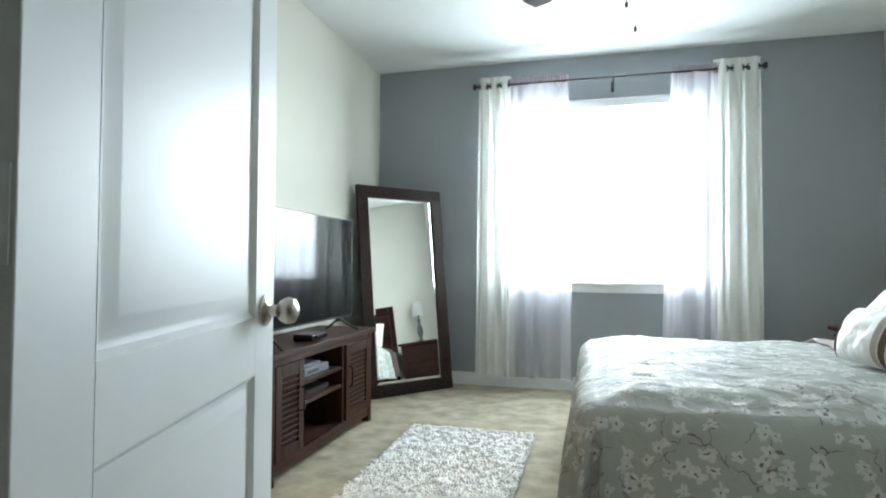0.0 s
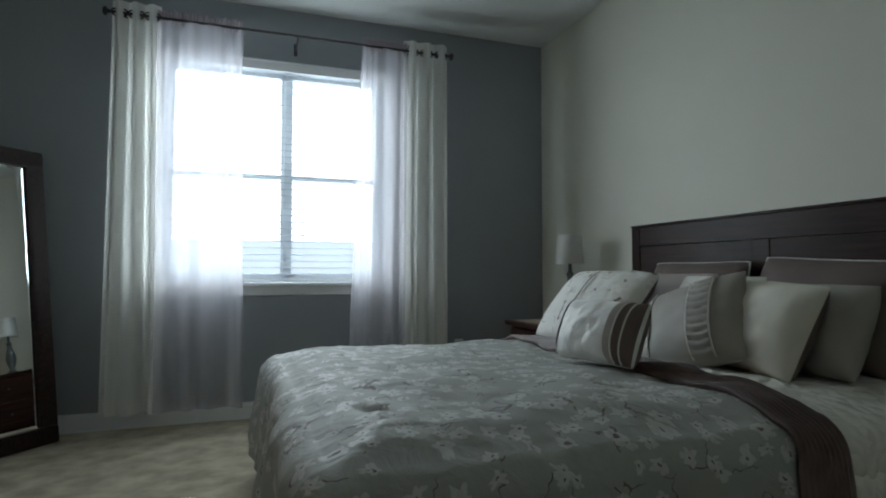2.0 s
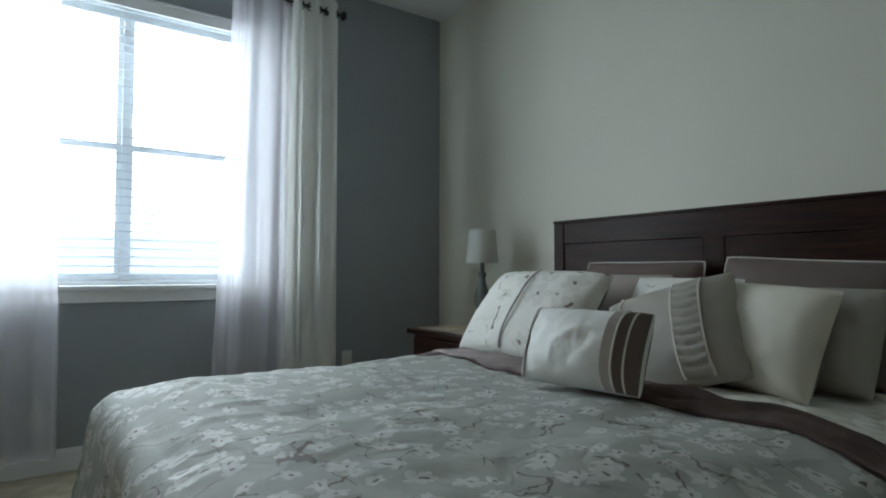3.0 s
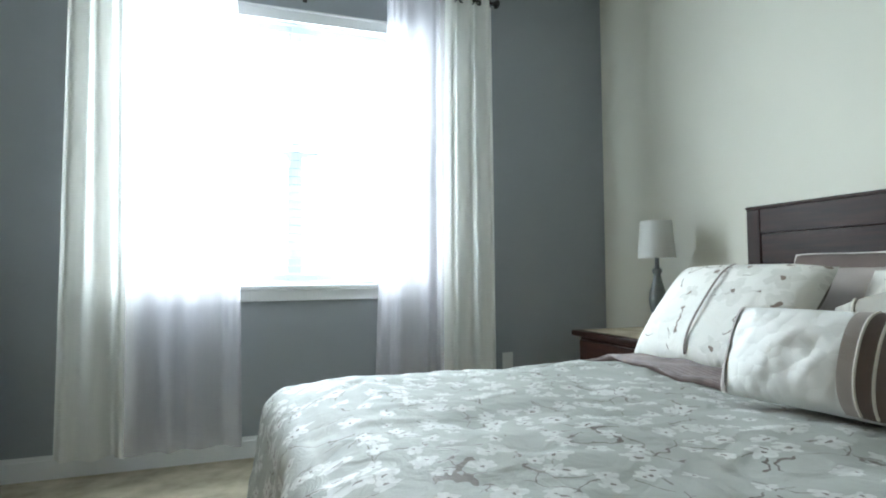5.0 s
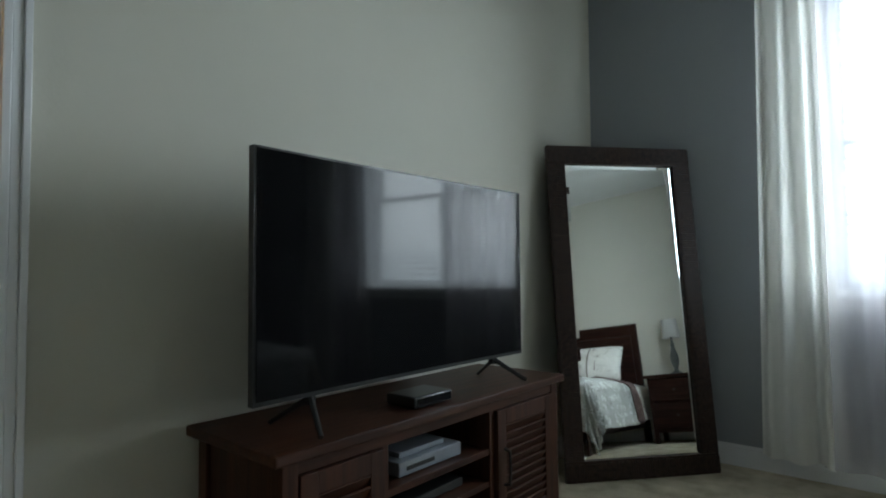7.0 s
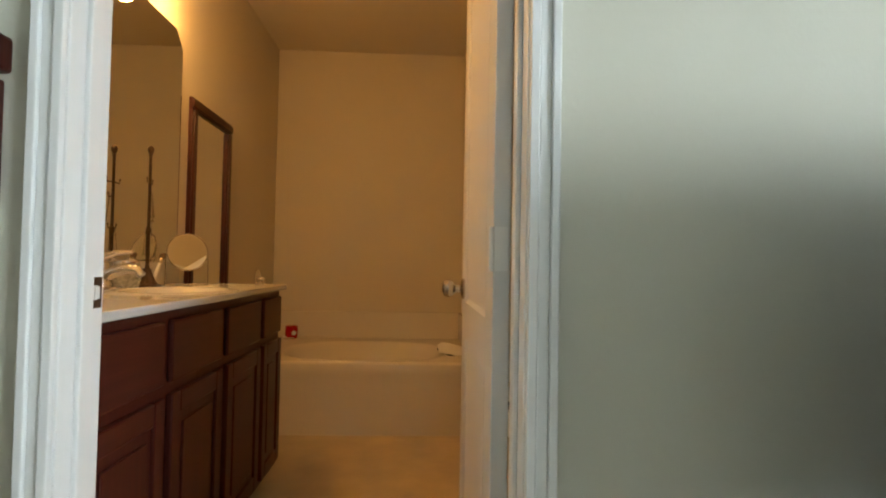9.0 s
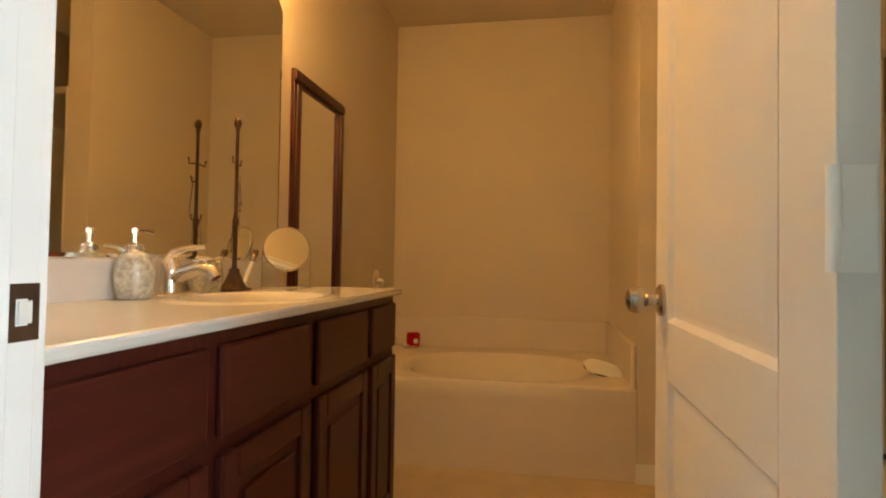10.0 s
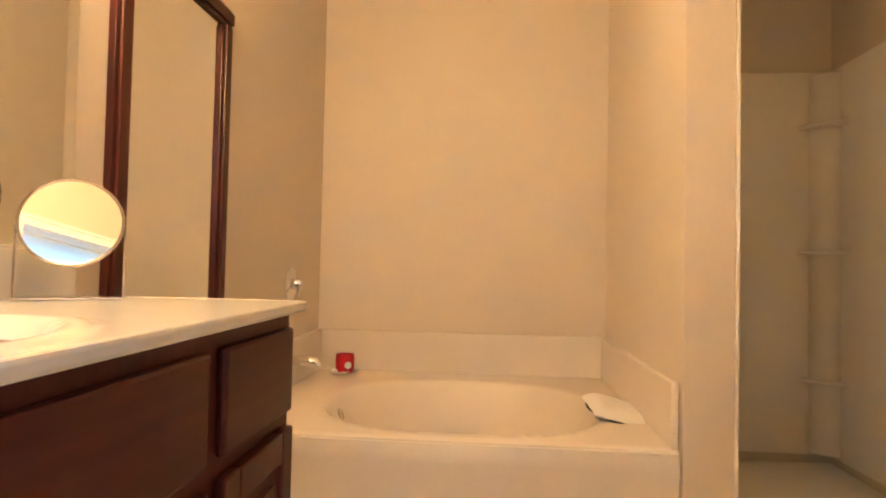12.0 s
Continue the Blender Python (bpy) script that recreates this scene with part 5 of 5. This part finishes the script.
mk = thing("makeup_mirror", pose(-1.645, 2.44, CZ + 0.001), "round tilting make-up mirror in a brass wire stand", "mirror")
mk.matrix_world = mk.matrix_world @ pose(0, 0, 0, 0, 0, -59) @ Matrix.Scale(1.22, 4)
part("base_plate", box_mesh(-0.075, -0.03, 0.0, 0.075, 0.03, 0.004, bevel=0.0015), NICKEL, mk)
part("wire_stand", rod_mesh([(-0.074, 0, 0.003), (-0.074, 0, 0.115), ], 0.002, 6), NICKEL, mk)
part("wire_stand", rod_mesh([(0.074, 0, 0.003), (0.074, 0, 0.115), ], 0.002, 6), NICKEL, mk)
disc_m = pose(0, 0, 0.122, 105, 0, 0)
part("rim", turned([(0.071, -0.005), (0.0735, -0.003), (0.0735, 0.003), (0.071, 0.005), (0.069, 0.003), (0.069, -0.003), (0.071, -0.005)], 48, disc_m), NICKEL, mk)
part("mirror_glass", turned([(0.0705, -0.0025), (0.0705, 0.0025)], 48, disc_m), SILVER, mk, smooth=False)

# ---- bathtub ----
TX0, TX1, TY0, TY1, TZ = BX0 + 0.004, -2.47, BY0 + 0.004, 3.866, 0.444
tub = thing("bathtub", pose(0, 0, 0), "white acrylic bathtub with a raised splash ledge", "bathtub")
bc, br = (-2.99, 3.15), (0.44, 0.56)


def tub_deck(u, v):
    x, y = TX0 + (TX1 - TX0) * u, TY0 + (TY1 - TY0) * v
    d = (abs((x - bc[0]) / br[0]) ** 2.6 + abs((y - bc[1]) / br[1]) ** 2.6) ** (1 / 2.6)
    z = TZ
    if d < 1:
        s = min(1.0, (1 - d) / 0.42)
        z -= 0.36 * (s * s * (3 - 2 * s)) ** 0.8
    elif d < 1.05:
        z -= 0.004 * (1.05 - d) / 0.05
    if u > 0.97:
        z -= 0.012 * ((u - 0.97) / 0.03) ** 2
    return (x, y, z), (x, y)


part("deck_and_basin", sheet(84, 110, tub_deck), ACRYLIC, tub, angle=180)
part("apron", sheet(12, 40, lambda u, v: ((TX1 + 0.004 * math.sin(v * math.pi) - 0.010 * max(0, (u - 0.93) / 0.07) ** 2 - 0.006 * (u < 0.78), TY0 + (TY1 - TY0) * v, TZ * u - 0.004 * (u > 0.99)), (u, v)), thick=-0.02), ACRYLIC, tub)
part("splash_ledge", box_mesh(TX0, TY0, TZ - 0.002, TX0 + 0.028, TY1, 0.66, bevel=0.010), ACRYLIC, tub)
for y0, y1 in ((TY0, TY0 + 0.024), (TY1 - 0.024, TY1)):
    part("splash_ledge", box_mesh(TX0 + 0.026, y0, TZ - 0.002, TX1 - 0.01, y1, 0.66, bevel=0.008), ACRYLIC, tub)
part("overflow_plate", turned([(0.0, 0.0), (0.034, 0.0), (0.034, 0.006), (0.026, 0.012), (0.0, 0.013)], 24, pose(-2.97, 2.635, 0.37, -75, 0, 0)), CHROME, tub)
spout = thing("tub_spout", pose(-3.19, BY0, 0.56), "chrome tub spout on the wall", "tub spout")
part("spout_body", rod_mesh([(0, 0.026, 0), (0, 0.09, 0.0), (0, 0.13, -0.006), (0, 0.145, -0.024)], [0.024, 0.023, 0.021, 0.016], 14), CHROME, spout)
valve = thing("tub_valve", pose(-3.19, BY0, 0.915), "chrome tub valve with a lever handle", "tub valve")
part("wall_plate", turned([(0.0, 0), (0.078, 0.0), (0.078, 0.004), (0.066, 0.012), (0.03, 0.016), (0.0, 0.017)], 32, pose(0, 0, 0, -90, 0, 0)), CHROME, valve)
part("handle_hub", turned([(0.026, 0.012), (0.024, 0.045), (0.018, 0.055), (0.0, 0.058)], 20, pose(0, 0, 0, -90, 0, 0)), CHROME, valve)
part("lever", rod_mesh([(0, 0.045, 0), (0.03, 0.052, -0.03), (0.05, 0.054, -0.052)], [0.011, 0.008, 0.006], 10), CHROME, valve)
dish = thing("soap_dish", pose(-3.50, 2.50, TZ), "small white dish on the tub rim", "dish")
part("bowl", turned([(0.0, 0.004), (0.045, 0.004), (0.058, 0.016), (0.062, 0.018), (0.062, 0.021), (0.044, 0.009), (0.0, 0.009)], 28), ACRYLIC, dish)
soapbar = thing("soap_bar", pose(-3.475, 2.477, TZ + 0.010), "white bar of soap on the dish", "soap")
part("bar", box_mesh(-0.025, -0.016, 0, 0.025, 0.016, 0.018, bevel=0.007), PLASTIC, soapbar)
candle = thing("candle_jar", pose(-3.50, 2.52, TZ + 0.010) @ Matrix.Scale(1.35, 4), "red glass candle jar with a pale label", "candle")
part("jar", turned([(0.0, 0), (0.030, 0.0), (0.034, 0.004), (0.036, 0.045), (0.034, 0.07), (0.031, 0.07), (0.032, 0.045), (0.0, 0.045)], 28), REDWAX, candle)
lab = turned([(0.0, 0), (0.013, 0.0), (0.013, 0.0015), (0.0, 0.0015)], 18, pose(0.0305, 0.0195, 0.032, 0, 90, 32))
part("label", lab, PLASTIC, candle, "pale round label")
bp = thing("bath_pillow", pose(-2.92, 3.755, TZ - 0.012), "white bath pillow with a dark seam on the tub rim", "bath pillow")
bp.matrix_world = bp.matrix_world @ pose(0, 0, 0, -14, 0, 0) @ Matrix.Scale(1.25, 4)
bm = sheet(20, 16, lambda u, v: (((u - 0.5) * 0.24, (v - 0.5) * 0.17, 0.012 + 0.036 * (max(0, 1 - (2 * u - 1) ** 4) * max(0, 1 - (2 * v - 1) ** 4)) ** 0.5), (u, v)), thick=0.010)
part("cushion", bm, PLASTIC, bp)
part("seam", rod_mesh([(0.12 * math.cos(q) * (1.02 - 0.02 * math.cos(4 * q)), 0.085 * math.sin(q), 0.008) for q in (2 * math.pi * i / 32 for i in range(33))], 0.0045, 6), DARKGAP, bp, "dark edge seam")

# ---- shower ----
shower = thing("shower_stall", pose(0, 0, 0), "white acrylic shower stall with moulded corner shelves", "shower")
SY0_, SY1_ = 4.028, BY1 - 0.004
part("back_wall", box_mesh(BX0 + 0.003, SY0_, 0.10, BX0 + 0.018, SY1_, 2.05, bevel=0.003), SHOWERWALL, shower)
part("side_wall", box_mesh(BX0 + 0.018, SY1_ - 0.015, 0.10, -2.460, SY1_, 2.05, bevel=0.003), SHOWERWALL, shower)
part("side_wall", box_mesh(BX0 + 0.018, SY0_, 0.10, -2.460, SY0_ + 0.012, 2.05, bevel=0.003), SHOWERWALL, shower)
part("corner_column", turned([(0.085, 0.12), (0.085, 2.02)], 24, Matrix.Translation((BX0 + 0.03, SY1_ - 0.03, 0))), SHOWERWALL, shower)


def pan(u, v):
    x, y = BX0 + 0.01 + (-2.470 - BX0 - 0.01) * u, SY0_ + (SY1_ - SY0_) * v
    d = math.hypot(x + 3.12, y - 4.52)
    return (x, y, 0.03 + 0.05 * max(0, d - 0.1)), (x, y)


part("pan", sheet(24, 24, pan), SHOWERWALL, shower)
part("curb", box_mesh(-2.570, SY0_, 0.0, -2.455, SY1_, 0.155, bevel=0.015), SHOWERWALL, shower)
for z in (0.48, 1.12, 1.76):
    bm = turned([(0.0, z - 0.012), (0.14, z - 0.010), (0.145, z), (0.14, z + 0.008), (0.0, z + 0.006)], 28, Matrix.Translation((BX0 + 0.03, SY1_ - 0.03, 0)))
    part("corner_shelf", bm, SHOWERWALL, shower)
part("drain", turned([(0.0, 0), (0.048, 0.0), (0.048, 0.004), (0.036, 0.006), (0.0, 0.005)], 24, pose(-3.12, 4.52, 0.031)), DARKMETAL, shower, "dark round drain cover")
sd = thing("shower_door", pose(0, 0, 0), "clear glass shower door in a chrome frame", "shower door")
part("bottom_track", box_mesh(-2.530, SY0_ + 0.002, 0.152, -2.490, SY1_ - 0.002, 0.185, bevel=0.003), CHROME, sd)
part("track_seal", box_mesh(-2.525, SY0_ + 0.004, 0.184, -2.510, SY1_ - 0.004, 0.20), BLACK, sd)
part("wall_jamb", box_mesh(-2.525, SY0_ + 0.001, 0.185, -2.495, SY0_ + 0.010, 2.02, bevel=0.002), CHROME, sd)
part("wall_jamb", box_mesh(-2.530, SY1_ - 0.030, 0.185, -2.490, SY1_ - 0.002, 2.02, bevel=0.003), CHROME, sd)
part("header", box_mesh(-2.530, SY0_ + 0.002, 2.02, -2.490, SY1_ - 0.002, 2.06, bevel=0.003), CHROME, sd)
part("glass_panel", box_mesh(-2.516, SY0_ + 0.010, 0.195, -2.510, SY1_ - 0.03, 2.02), SHOWERGLASS, sd, "clear glass", smooth=False).visible_shadow = False
part("catch", box_mesh(-2.503, SY0_ + 0.004, 0.98, -2.483, SY0_ + 0.020, 1.06, bevel=0.003), BRONZE, sd, "bronze catch")
